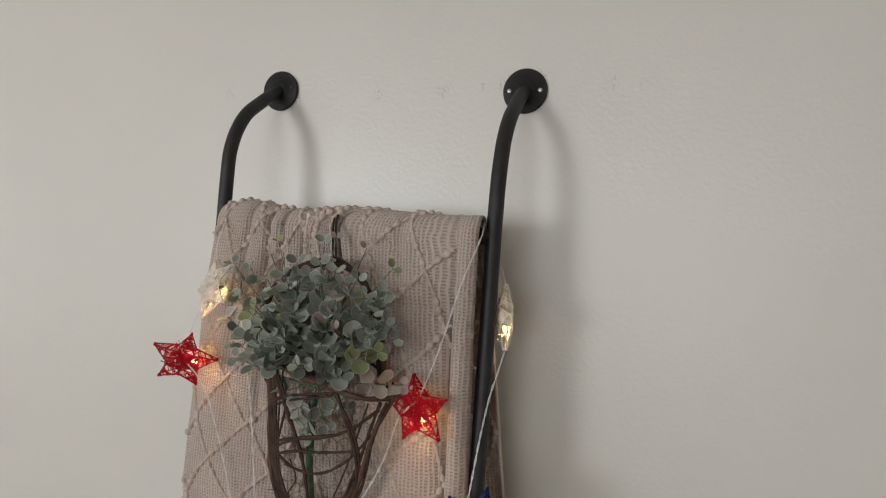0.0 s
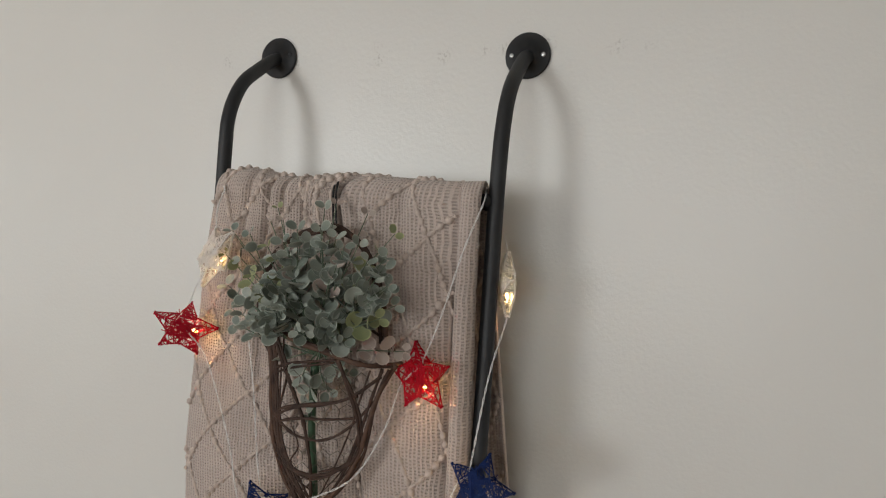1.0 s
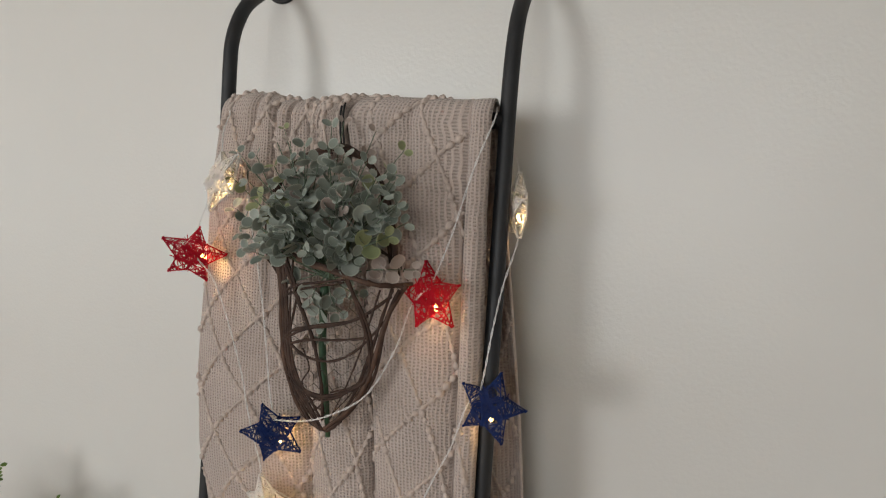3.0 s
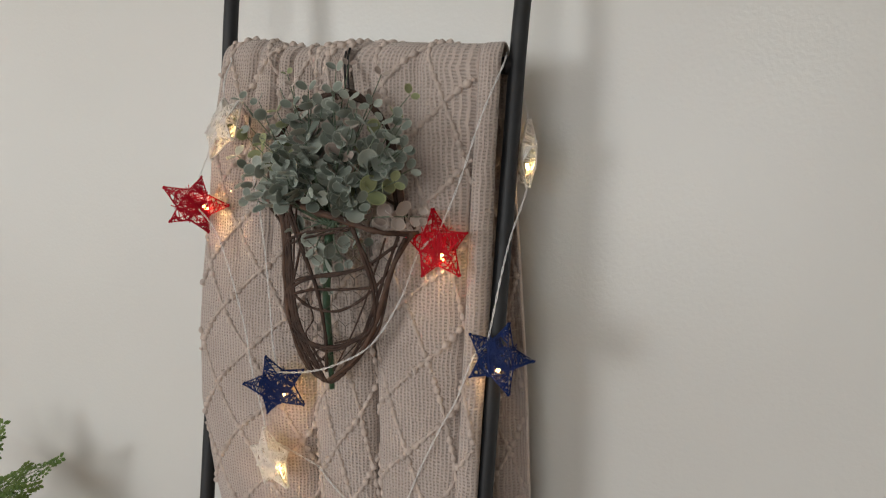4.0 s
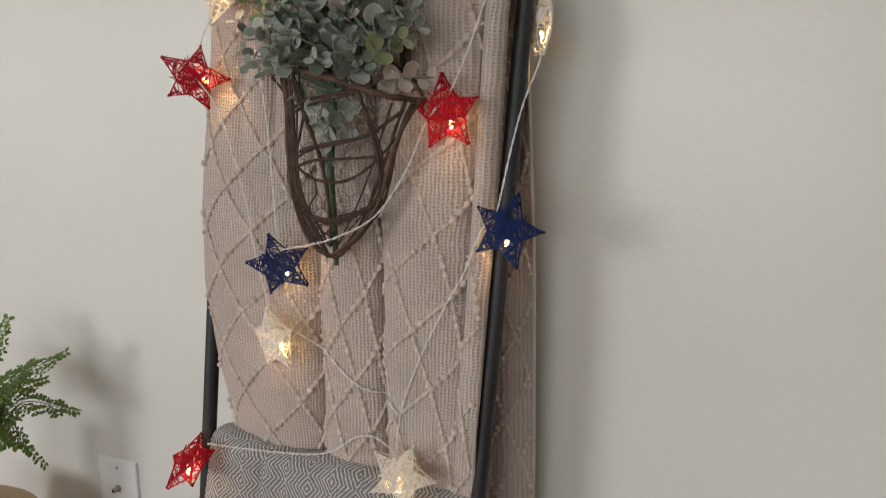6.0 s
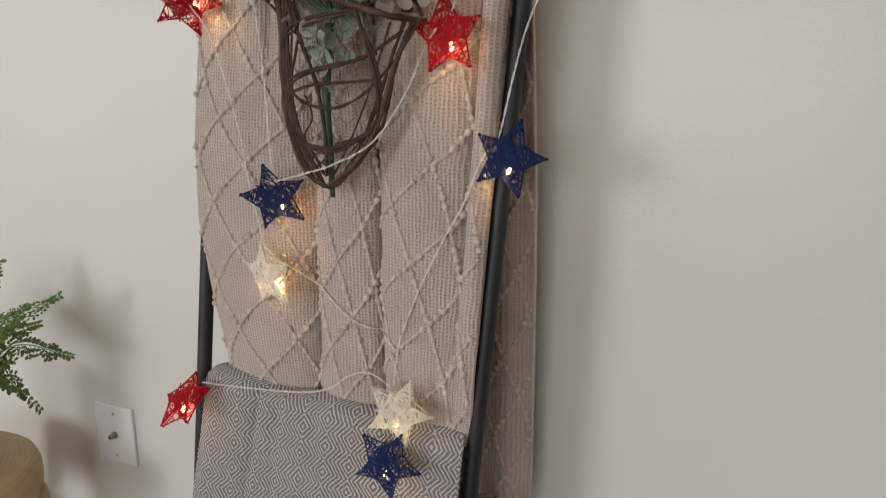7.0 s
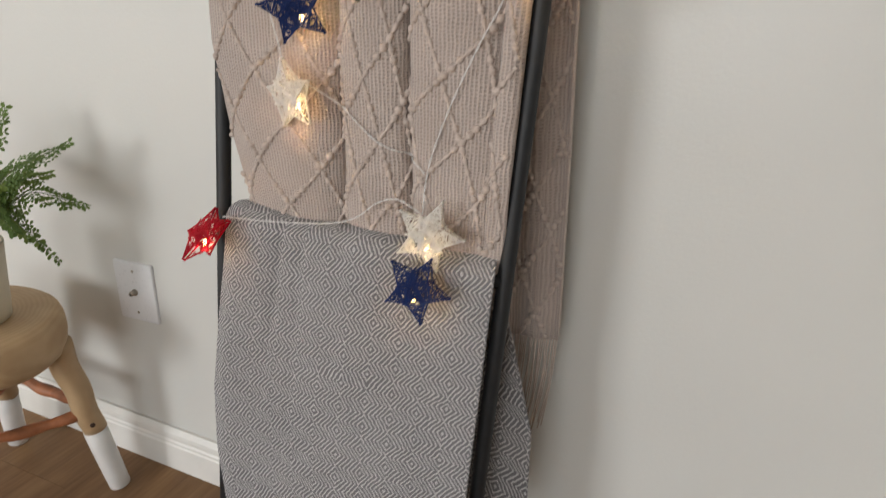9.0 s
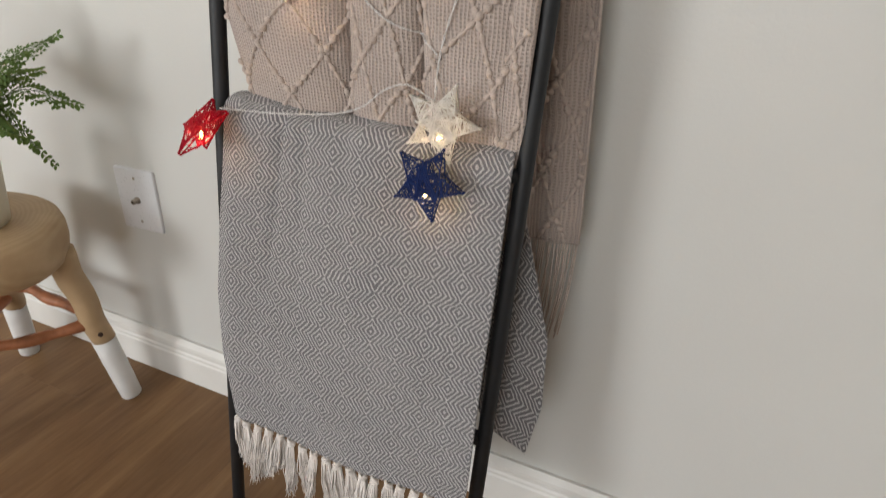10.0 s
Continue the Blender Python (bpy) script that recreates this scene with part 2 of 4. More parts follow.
M_WEAVE = diamond_weave("grey_weave")
M_COTTON = plain("cream_cotton", (0.80, 0.745, 0.70), 0.95, vary=0.15, scale=90, bump=0.6, grain=1500, spec=0.1)
M_VINE = plain("vine", (0.052, 0.030, 0.022), 0.75, vary=0.45, scale=60, bump=0.9, grain=350, spec=0.3)
M_VINE2 = plain("vine_pale", (0.085, 0.048, 0.033), 0.7, vary=0.4, scale=60, bump=0.9, grain=350, spec=0.3)
M_WIRE = plain("mesh_wire", (0.10, 0.085, 0.07), 0.5, metal=0.5, vary=0.3)
M_CORD = plain("black_cord", (0.012, 0.012, 0.013), 0.8, bump=0.5, grain=900)
M_EUCA = leaf_mat("eucalyptus_leaf", (0.125, 0.152, 0.125), (0.315, 0.343, 0.297))
M_EUCY = leaf_mat("eucalyptus_leaf_yellow", (0.17, 0.20, 0.095), (0.27, 0.29, 0.15))
M_EUCP = leaf_mat("eucalyptus_leaf_pink", (0.30, 0.235, 0.205), (0.40, 0.345, 0.30))
M_STEM = plain("eucalyptus_stem", (0.10, 0.14, 0.09), 0.6)
M_STALK = plain("bouquet_stem", (0.03, 0.075, 0.035), 0.5)
M_RED = thread_mat("red_thread", (0.44, 0.004, 0.022), 0.35)
M_BLUE = thread_mat("blue_thread", (0.007, 0.026, 0.130), 0.35)
M_WHITE = thread_mat("white_thread", (0.82, 0.80, 0.76), 0.38)
M_BULB = glow("warm_bulb", (1.0, 0.56, 0.17), BULB)
M_CLEAR = clear_wire("clear_wire")
M_PLATE = plain("white_plastic", (0.74, 0.74, 0.75), 0.3, vary=0.03, scale=10)
M_BRASS = plain("nickel", (0.36, 0.32, 0.27), 0.35, metal=0.9, vary=0.25, scale=200)
M_FERN = leaf_mat("fern_leaf", (0.066, 0.125, 0.018), (0.185, 0.265, 0.048), False)
M_FERNST = plain("fern_stem", (0.07, 0.10, 0.03), 0.6)
M_POT = plain("cream_pot", (0.64, 0.58, 0.45), 0.45, vary=0.06, scale=20, bump=0.1)
M_SOIL = plain("soil", (0.03, 0.022, 0.015), 0.95, bump=1.0)
M_STRETCH = plain("red_wood", (0.36, 0.135, 0.058), 0.5, vary=0.3, scale=40, bump=0.4, grain=150)
M_WHITEP = plain("white_leg_paint", (0.74, 0.73, 0.71), 0.5, vary=0.04, scale=30, bump=0.1)


def log_wood(name, axis_rings):
    m, nt, p = material(name)
    co = node(nt, "TexCoord").outputs["Object"]
    d = node(nt, "TexNoise", {"Vector": co, "Scale": 9.0, "Detail": 3.0}).outputs["Color"]
    v = node(nt, "VectorMath", {0: co, 1: node(nt, "VectorMath", {0: d, "Scale": 0.02}, operation='SCALE').outputs[0]}, operation='ADD').outputs[0]
    if axis_rings:
        xyz = node(nt, "SeparateXYZ", {0: v})
        rad = math_node(nt, 'SQRT', math_node(nt, 'ADD', math_node(nt, 'MULTIPLY', xyz.outputs[0], xyz.outputs[0]), math_node(nt, 'MULTIPLY', xyz.outputs[1], xyz.outputs[1])))
        g = math_node(nt, 'MULTIPLY_ADD', math_node(nt, 'SINE', math_node(nt, 'MULTIPLY', rad, 860.0)), 0.5, 0.5)
    else:
        v = node(nt, "VectorMath", {0: v, 1: (40.0, 40.0, 5.0)}, operation='MULTIPLY').outputs[0]
        g = node(nt, "TexNoise", {"Vector": v, "Scale": 1.0, "Detail": 4.0}).outputs[0]
    blot = node(nt, "TexNoise", {"Vector": co, "Scale": 12.0, "Detail": 3.0}).outputs[0]
    col = mixed(nt, 0.14, ramp(nt, blot, [(0.3, (0.41, 0.275, 0.15)), (0.7, (0.58, 0.41, 0.235))]), ramp(nt, g, [(0.2, (0.28, 0.18, 0.095)), (0.8, (0.52, 0.39, 0.25))]))
    nt.links.new(col, p.inputs["Base Color"])
    p.inputs["Roughness"].default_value = 0.55
    bumped(nt, p, g, 0.15, 0.001)
    return m


M_SEAT, M_LEG = log_wood("log_end_grain", True), log_wood("peeled_log", False)


# ---- mesh helpers ----
class Geo:
    """Vertices, faces and optional uv of one mesh."""

    def __init__(self):
        self.v, self.f = [], []

    def add(self, verts, faces):
        n = len(self.v)
        self.v.extend(tuple(p) for p in verts)
        self.f.extend(tuple(i + n for i in f) for f in faces)
        return self

    def mesh(self, name, mat, smooth=True):
        me = bpy.data.meshes.new(name)
        me.from_pydata(self.v, [], self.f)
        me.materials.append(mat)
        if smooth:
            me.polygons.foreach_set("use_smooth", [True] * len(me.polygons))
        me.update()
        return me


def thing(name, x=0, y=0, z=0):
    ob = new(name)
    ob.location = (x, y, z)
    ob.empty_display_size = 0.05
    return ob


def attach(name, me, parent=None, label=""):
    """An object on a mesh whose vertices are in world metres, under its parent."""
    ob = new(name, me)
    if parent is not None:
        ob.parent = parent
        ob.matrix_parent_inverse = full(parent).inverted()
    if label:
        ob["label"] = label
    return ob


def full(ob):
    """The world matrix of an object that has just been made."""
    if ob.parent is None:
        return ob.matrix_basis.copy()
    return full(ob.parent) @ ob.matrix_parent_inverse @ ob.matrix_basis


def part(name, geo, mat, parent, label="", smooth=True):
    return attach(name, geo.mesh(name, mat, smooth), parent, label)


def tube(geo, pts, radius, sides=8, caps=True, closed=False):
    """A tube along points; radius is a number or one a point."""
    P = [Vector(p) for p in pts]
    n = len(P)
    R = [radius] * n if isinstance(radius, (int, float)) else list(radius)
    up = None
    rings = []
    for i in range(n):
        a = P[(i - 1) % n] if (closed or i) else P[0]
        b = P[(i + 1) % n] if (closed or i < n - 1) else P[-1]
        t = (b - a)
        t = t.normalized() if t.length > 1e-9 else Vector((0, 0, 1))
        if up is None:
            up = t.orthogonal().normalized()
        up = (up - t * up.dot(t))
        up = up.normalized() if up.length > 1e-6 else t.orthogonal().normalized()
        side = t.cross(up)
        rings.append([P[i] + (up * math.cos(2 * math.pi * k / sides) + side * math.sin(2 * math.pi * k / sides)) * R[i] for k in range(sides)])
    verts = [v for r in rings for v in r]
    faces = []
    for i in range(n if closed else n - 1):
        j = (i + 1) % n
        for k in range(sides):
            l = (k + 1) % sides
            faces.append((i * sides + k, i * sides + l, j * sides + l, j * sides + k))
    if caps and not closed:
        faces.append(tuple(reversed(range(sides))))
        faces.append(tuple(range((n - 1) * sides, n * sides)))
    geo.add(verts, faces)
    return geo


def spline(ctrl, n):
    """Catmull-Rom through control points, n points in all."""
    C = [Vector(c) for c in ctrl]
    C = [C[0] * 2 - C[1]] + C + [C[-1] * 2 - C[-2]]
    out = []
    m = len(C) - 3
    for i in range(n):
        u = i / (n - 1) * m
        k = min(int(u), m - 1)
        t = u - k
        a, b, c, d = C[k:k + 4]
        out.append(0.5 * ((2 * b) + (c - a) * t + (2 * a - 5 * b + 4 * c - d) * t * t + (3 * b - a - 3 * c + d) * t ** 3))
    return out


def lathe(geo, rings, m=None, seg=32, wobble=None):
    """Rings (radius, height) turned about z, closed at both ends, placed by m."""
    m = m or Matrix()
    verts, faces = [], []
    for i, (r, h) in enumerate(rings):
        for k in range(seg):
            a = 2 * math.pi * k / seg
            rr = r * (1 + (wobble(a, i) if wobble else 0))
            verts.append(m @ Vector((rr * math.cos(a), rr * math.sin(a), h)))
    for i in range(len(rings) - 1):
        for k in range(seg):
            l = (k + 1) % seg
            faces.append((i * seg + k, i * seg + l, (i + 1) * seg + l, (i + 1) * seg + k))
    faces.append(tuple(reversed(range(seg))))
    faces.append(tuple(range((len(rings) - 1) * seg, len(rings) * seg)))
    geo.add(verts, faces)
    return geo


def box(geo, x0, x1, y0, y1, z0, z1):
    v = [(x, y, z) for z in (z0, z1) for y in (y0, y1) for x in (x0, x1)]
    geo.add(v, [(0, 2, 3, 1), (4, 5, 7, 6), (0, 1, 5, 4), (2, 6, 7, 3), (0, 4, 6, 2), (1, 3, 7, 5)])
    return geo


def bevelled(ob, width, segments=2):
    mod = ob.modifiers.new("bevel", 'BEVEL')
    mod.width, mod.segments, mod.limit_method = width, segments, 'ANGLE'
    return ob


def structure(name, geo, mat, label, category, smooth=False):
    return tagged(part(name, geo, mat, None, smooth=smooth), label, category, kind="structure")


# ---- the room ----
X0, X1, Y0, Y1, HT = ROOM
T = 0.12
structure("wall_north", box(Geo(), X0 - T, X1 + T, 0, T, -0.05, HT), M_WALL, "off-white painted wall with faint scuffs behind the ladder", "wall")
structure("wall_east", box(Geo(), X1, X1 + T, Y0 - T, -0.0005, -0.05, HT), M_WALL, "plain off-white painted side wall of the room", "wall")
g = Geo()
(a0, a1, b0, b1), (c0, c1, d0, d1) = WIN_FILL_S
for x0, x1, z0, z1 in ((X0 - T, a0, -0.05, HT), (a0, a1, -0.05, b0), (a0, a1, b1, HT), (a1, c0, -0.05, HT), (c0, c1, -0.05, d0), (c0, c1, d1, HT), (c1, X1 - 0.0005, -0.05, HT)):
    box(g, x0, x1, Y0 - T, Y0, z0, z1)
structure("wall_south", g, M_WALL, "off-white painted wall with a window opening and an added fill-light opening", "wall")
g = Geo()
a0, a1, b0, b1 = WIN_W
for y0, y1, z0, z1 in ((Y0 + 0.0005, a0, -0.05, HT), (a1, -0.0005, -0.05, HT), (a0, a1, -0.05, b0), (a0, a1, b1, HT)):
    box(g, X0 - T, X0, y0, y1, z0, z1)
structure("wall_west", g, M_WALL, "off-white painted wall with a small window opening", "wall")
structure("ceiling", box(Geo(), X0 - T, X1 + T, Y0 - T, T, HT + 0.002, HT + 0.12), M_CEIL, "plain white painted ceiling of the room", "ceiling")
structure("floor", box(Geo(), X0 - T, X1 + T, Y0 - T, T, -0.08, -0.012), M_GAP, "brown wood plank floor with visible grain and seams", "floor")

# baseboard: flat foot, two small steps and a rounded top
prof = [(-0.0005, 0.0), (-0.0155, 0.0), (-0.0155, 0.066), (-0.0135, 0.070), (-0.0135, 0.076), (-0.0115, 0.080), (-0.0115, 0.086), (-0.0135, 0.090), (-0.0125, 0.098), (-0.0085, 0.105), (-0.0060, 0.110), (-0.0005, 0.110)]
n = len(prof)
g = Geo().add([(x, y, z * 0.86 + 0.0005) for x in (X0 + 0.001, X1 - 0.001) for y, z in prof], [(i, n + i, n + (i + 1) % n, (i + 1) % n) for i in range(n)] + [tuple(range(n)), tuple(reversed(range(n, 2 * n)))])
structure("baseboard", g, M_TRIM, "white painted moulded baseboard along the wall", "baseboard")

# ---- blanket ladder: two bent tubes bolted to the wall ----
RAIL_R, RAIL_L, TUBE = -0.3090, -0.6935, 0.0094
FLANGE_Z = 1.503


def rail_y(z):
    return -(0.116 + 0.076 * (1.38 - z))


def rail_x(x, z):
    """The rails stand slightly out of plumb below the top rung."""
    return x + (0.005 if x == RAIL_L else 0.0062) * max(0.0, 1.3 - z)


ladder = tagged(thing("blanket_ladder", -0.5, rail_y(0), 0), "matt black metal blanket ladder bolted to the wall, draped with throws", "ladder")
for x in (RAIL_L, RAIL_R):
    low = [(rail_x(x, z), rail_y(z), z) for z in (0.004, 0.3, 0.6, 0.9, 1.2)]
    fz = FLANGE_Z + (0.010 if x == RAIL_L else -0.001)
    e = 0.006 if x == RAIL_L else 0.0
    bend = spline([(x, rail_y(1.31), 1.31), (x, -0.1150 - e / 2, fz - 0.140), (x, -0.1085 - e, fz - 0.110), (x, -0.0975 - e, fz - 0.081), (x, -0.078 - e, fz - 0.0535), (x, -0.050 - e / 2, fz - 0.030), (x, -0.022, fz - 0.010), (x, -0.004, fz - 0.002)], 44)
    rail = part("rail", tube(Geo(), low + bend, TUBE, 20), M_BLACK, ladder)
    part("foot_cap", lathe(Geo(), [(0.0125, 0), (0.0125, 0.018), (0.0115, 0.021)], pose(rail_x(x, 0), rail_y(0), 0), 20), M_BLACK, rail, "black rubber foot cap")
    turn = pose(x, 0, fz, 90, 0, 0)
    plate = part("flange", lathe(Geo(), [(0.0300, 0.0004), (0.0305, 0.002), (0.0300, 0.0042), (0.0285, 0.0052), (0.0140, 0.0056), (0.0135, 0.0080)], turn, 48), M_BLACK, ladder, "round black wall flange")
    for side in (-1, 1):
        lift = 0.0045 if x == RAIL_L else 0.0
        s = pose(x + side * 0.0212, -0.0054, fz + side * lift, 90, 0, 0)
        part("screw", lathe(Geo(), [(0.0030, 0), (0.0030, 0.0006), (0.0020, 0.0012)], s, 14), M_BLACK if x == RAIL_L else M_HOLE, plate, "pan-head screw")
for z in (1.303, 0.650, 0.309):
    part("rung", tube(Geo(), [(rail_x(RAIL_L, z) + 0.004, rail_y(z), z), (rail_x(RAIL_R, z) - 0.004, rail_y(z), z)], 0.0095, 16), M_BLACK, ladder)
    for x, d in ((RAIL_L, 1), (RAIL_R, -1)) if z > 1 else ():
        part("collar", tube(Geo(), [(x + d * 0.0085, rail_y(z), z), (x + d * 0.0125, rail_y(z), z)], 0.0103, 16), M_BLACK, ladder)


# ---- cloth ----
def cloth_mesh(name, P, UV, mat, thick):
    """A sheet from a grid of places and a grid of uv, with thickness."""
    r, c = P.shape[:2]
    idx = np.arange(r * c).reshape(r, c)
    quads = np.stack([idx[:-1, :-1], idx[:-1, 1:], idx[1:, 1:], idx[1:, :-1]], -1).reshape(-1, 4)
    me = bpy.data.meshes.new(name)
    me.from_pydata(P.reshape(-1, 3).tolist(), [], quads.tolist())
    uv = me.uv_layers.new(name="UVMap")
    uv.data.foreach_set("uv", UV.reshape(-1, 2)[quads.reshape(-1)].astype(np.float32).ravel())
    me.polygons.foreach_set("use_smooth", [True] * len(me.polygons))
    me.materials.append(mat)
    me.update()
    return me


def on_grid(G, i, j):
    """Bilinear look-up in a grid at fractional row i and column j."""
    r, c = G.shape[:2]
    i, j = np.clip(i, 0, r - 1.001), np.clip(j, 0, c - 1.001)
    a, b = i.astype(int), j.astype(int)
    fi, fj = (i - a)[:, None], (j - b)[:, None]
    return G[a, b] * (1 - fi) * (1 - fj) + G[a + 1, b] * fi * (1 - fj) + G[a, b + 1] * (1 - fi) * fj + G[a + 1, b + 1] * fi * fj


def normals(P):
    du, dv = np.gradient(P, axis=1), np.gradient(P, axis=0)
    n = np.cross(du, dv)
    return n / (np.linalg.norm(n, axis=2, keepdims=True) + 1e-12)


def ripple(s, z, seed, amp):
    """Slow waves over the cloth, so that no fold is ruled straight."""
    return amp * (np.sin(7.1 * s + 5.3 * z + seed) + 0.6 * np.sin(15.7 * s - 9.1 * z + 2.1 * seed) + 0.4 * np.sin(31.0 * z + 11.0 * s + 3.3 * seed))


# beige knit throw over the top rung
COLS = 260
S = np.linspace(0, 1, COLS)
KNOT = np.array([0.0, 0.42, 0.655, 0.925, 1.0])          # folds across the front
Zk = [0.50, 0.68, 0.77, 0.87, 0.97, 1.08, 1.20, 1.29, 1.34]
EDGE = [[-0.640, -0.653, -0.676, -0.698, -0.704, -0.697, -0.690, -0.683, -0.679],
        [-0.514, -0.516, -0.519, -0.526, -0.533, -0.540, -0.546, -0.550, -0.552],
        [-0.424, -0.427, -0.431, -0.440, -0.449, -0.462, -0.484, -0.503, -0.506],
        [-0.332, -0.332, -0.333, -0.335, -0.338, -0.340, -0.341, -0.342, -0.342],
        [-0.3085, -0.3100, -0.3115, -0.3135, -0.3155, -0.3180, -0.3205, -0.3215, -0.3215]]
CREST = [-0.165, -0.172, -0.178, -0.176, -0.174, -0.171, -0.166, -0.154, -0.150]


def front_row(z):
    e = [np.interp(z, Zk, k) for k in EDGE]
    crest = np.interp(z, Zk, CREST)
    top = np.clip((z - 1.12) / 0.18, 0, 1)
    x = np.interp(S, KNOT, e)
    y = np.full(COLS, crest)
    for i, deep in enumerate((0.036, 0.044, 0.036, 0.018)):
        f = (S - KNOT[i]) / (KNOT[i + 1] - KNOT[i])
        inside = (f >= 0) & (f <= 1)
        f = np.clip(f, 0, 1)
        hump = np.sin(np.pi * f) ** 0.46
        d = deep * (1 - 0.62 * top)
        if i == 3 or i == 2:
            d = d * np.where((f > 0.5) | (i == 3), np.interp(z, [0.75, 1.0], [0.12, 1.0]), 1.0)
        if i == 0:
            hump = np.where(f < 0.5, np.maximum(hump, 0.62 + 0.38 * np.sin(np.pi * f)), hump)
        y = np.where(inside, crest + d * (1 - hump), y)
        x = x + np.where(inside, 0.010 * (1 - top) * np.sin(2 * np.pi * f) * (-1 if i < 3 else 0), 0)
    for c, w, deep in ((0.20, 0.018, 0.007), (0.29, 0.014, 0.010), (0.355, 0.013, 0.008), (0.54, 0.012, 0.006), (0.73, 0.015, 0.004), (0.83, 0.014, 0.005)):
        y = y + deep * np.clip((z - 0.98) / 0.22, 0, 1) * np.exp(-((S - c - 0.03 * np.sin(4 * z)) / w) ** 2)
    for c in KNOT[1:3]:
        y = y + 0.030 * (1 - 0.85 * top) * np.exp(-((S - c) / 0.0075) ** 2)
    y = y + ripple(S, z, 1.0, 0.0016)
    return np.stack([x, y, np.full(COLS, z)], 1)


def back_row(z, first=False):
    right = np.interp(z, [0.5, 0.56, 0.75, 0.93, 1.09, 1.25, 1.305], [-0.253, -0.256, -0.270, -0.284, -0.300, -0.318, -0.3215])
    left = np.interp(z, [0.5, 1.305], [-0.640, -0.679])
    low = np.clip((1.305 - z) / 0.35, 0, 1)
    y = np.interp(z, [0.5, 0.9, 1.305], [-0.066, -0.084, -0.103]) + low * (0.010 * np.sin(2 * np.pi * 3.3 * S + 0.7) * np.clip(S * 2, 0.2, 1) + 0.006 * np.sin(2 * np.pi * 7 * S + 3 * z))
    return np.stack([left + (right - left) * S, np.minimum(y, -0.012), np.full(COLS, z)], 1)


rows = [front_row(z) for z in np.linspace(0.56, 1.300, 110)]
f0, b0_ = front_row(1.300), back_row(1.300)
for k in range(1, 18):
    a = math.pi * k / 18
    w = (1 - math.cos(a)) / 2
    mid = f0 * (1 - w) + b0_ * w
    mid[:, 2] = 1.300 + 0.0265 * math.sin(a) + 0.0022 * np.sin(11 * S + 1.0) * math.sin(a) + np.where(S < 0.3, 0.006 * np.sin(np.pi * S / 0.3), 0) * math.sin(a)
    rows.append(mid)
rows += [back_row(z) for z in np.linspace(1.300, 0.532, 110)]
BP = np.array(rows)
seg = np.linalg.norm(np.diff(BP[:, COLS // 3], axis=0), axis=1)
Vlen = np.concatenate([[0], np.cumsum(seg)])
ref = BP[40]
Ulen = np.concatenate([[0], np.cumsum(np.linalg.norm(np.diff(ref, axis=0), axis=1))])
BUV = np.stack(np.meshgrid(Ulen, Vlen), -1)
BN = normals(BP)
if BN[40, COLS // 4, 1] > 0:
    BN = -BN
throw = tagged(thing("knit_throw", -0.5, -0.126, 1.33), "beige knitted throw with raised diamond stitching draped over the top rung", "blanket")
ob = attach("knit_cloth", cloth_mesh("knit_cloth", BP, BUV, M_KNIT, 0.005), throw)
mod = ob.modifiers.new("thick", 'SOLIDIFY')
mod.thickness, mod.offset = 0.004, 0.0

# raised beaded stitches in diamonds
g = Geo()
BEAD = 0.0112
VMAX = Vlen[-1]
VF = Vlen[125]                      # where the cloth turns to hang behind the rung
# for each fold of the cloth: its width from, to; height from, to; the side it faces; a crossing and the steps to the next two, as (share of the width, height)
FOLDS = [(0.0, 0.415, 0.0, VF, 1, (0.100, 0.338), (0.073, -0.0525), (0.105, 0.051)),
         (0.425, 0.650, 0.0, VF, 1, (0.529, 0.292), (0.029, -0.0647), (0.053, 0.043)),
         (0.660, 0.985, 0.0, 0.40, 1, (0.775, 0.480), (0.042, -0.066), (0.083, 0.044)),
         (0.660, 0.915, 0.40, VF, 1, (0.775, 0.480), (0.042, -0.066), (0.083, 0.044)),
         (0.005, 0.995, VF, VMAX, -1, (0.903, 1.386), (0.047, 0.0512), (0.077, -0.060))]
for s0, s1, v0, v1, face, origin, step_a, step_b in FOLDS:
    for along, across, fat in ((step_a, step_b, 0.95), (step_b, step_a, 1.12)):
        for k in range(-26, 27):
            q0 = (origin[0] + k * across[0], origin[1] + k * across[1])
            t0, t1 = sorted(((s0 + 0.002 - q0[0]) / along[0], (s1 - 0.002 - q0[0]) / along[0]))
            t = np.arange(t0, t1, 0.017)
            v = q0[1] + t * along[1] + 0.0018 * np.sin(t * 2.1 + k) + 0.0009 * np.sin(t * 5.3 + 2 * k)
            s_ = q0[0] + t * along[0]
            ok = (v > v0 + 0.002) & (v < v1 - 0.002)
            if ok.sum() < 6:
                continue
            s_, v = s_[ok], v[ok]
            i, j = np.interp(v, Vlen, np.arange(len(Vlen))), s_ * (COLS - 1)
            p = on_grid(BP, i, j) + on_grid(BN, i, j) * 0.0022 * face
            d = np.concatenate([[0], np.cumsum(np.linalg.norm(np.diff(p, axis=0), axis=1))])
            bead = np.abs(np.sin(np.pi * (d + 0.0016 * np.sin(61 * d + k)) / BEAD + k)) ** 1.1
            r = fat * (0.0010 + 0.0031 * bead * (0.85 + 0.3 * np.sin(97 * d + 2.3 * k)))
            tube(g, p.tolist(), r.tolist(), 7)
tagged(part("raised_stitch", g, M_CABLE, throw, "raised beaded yarn stitches"), kind="stuff")

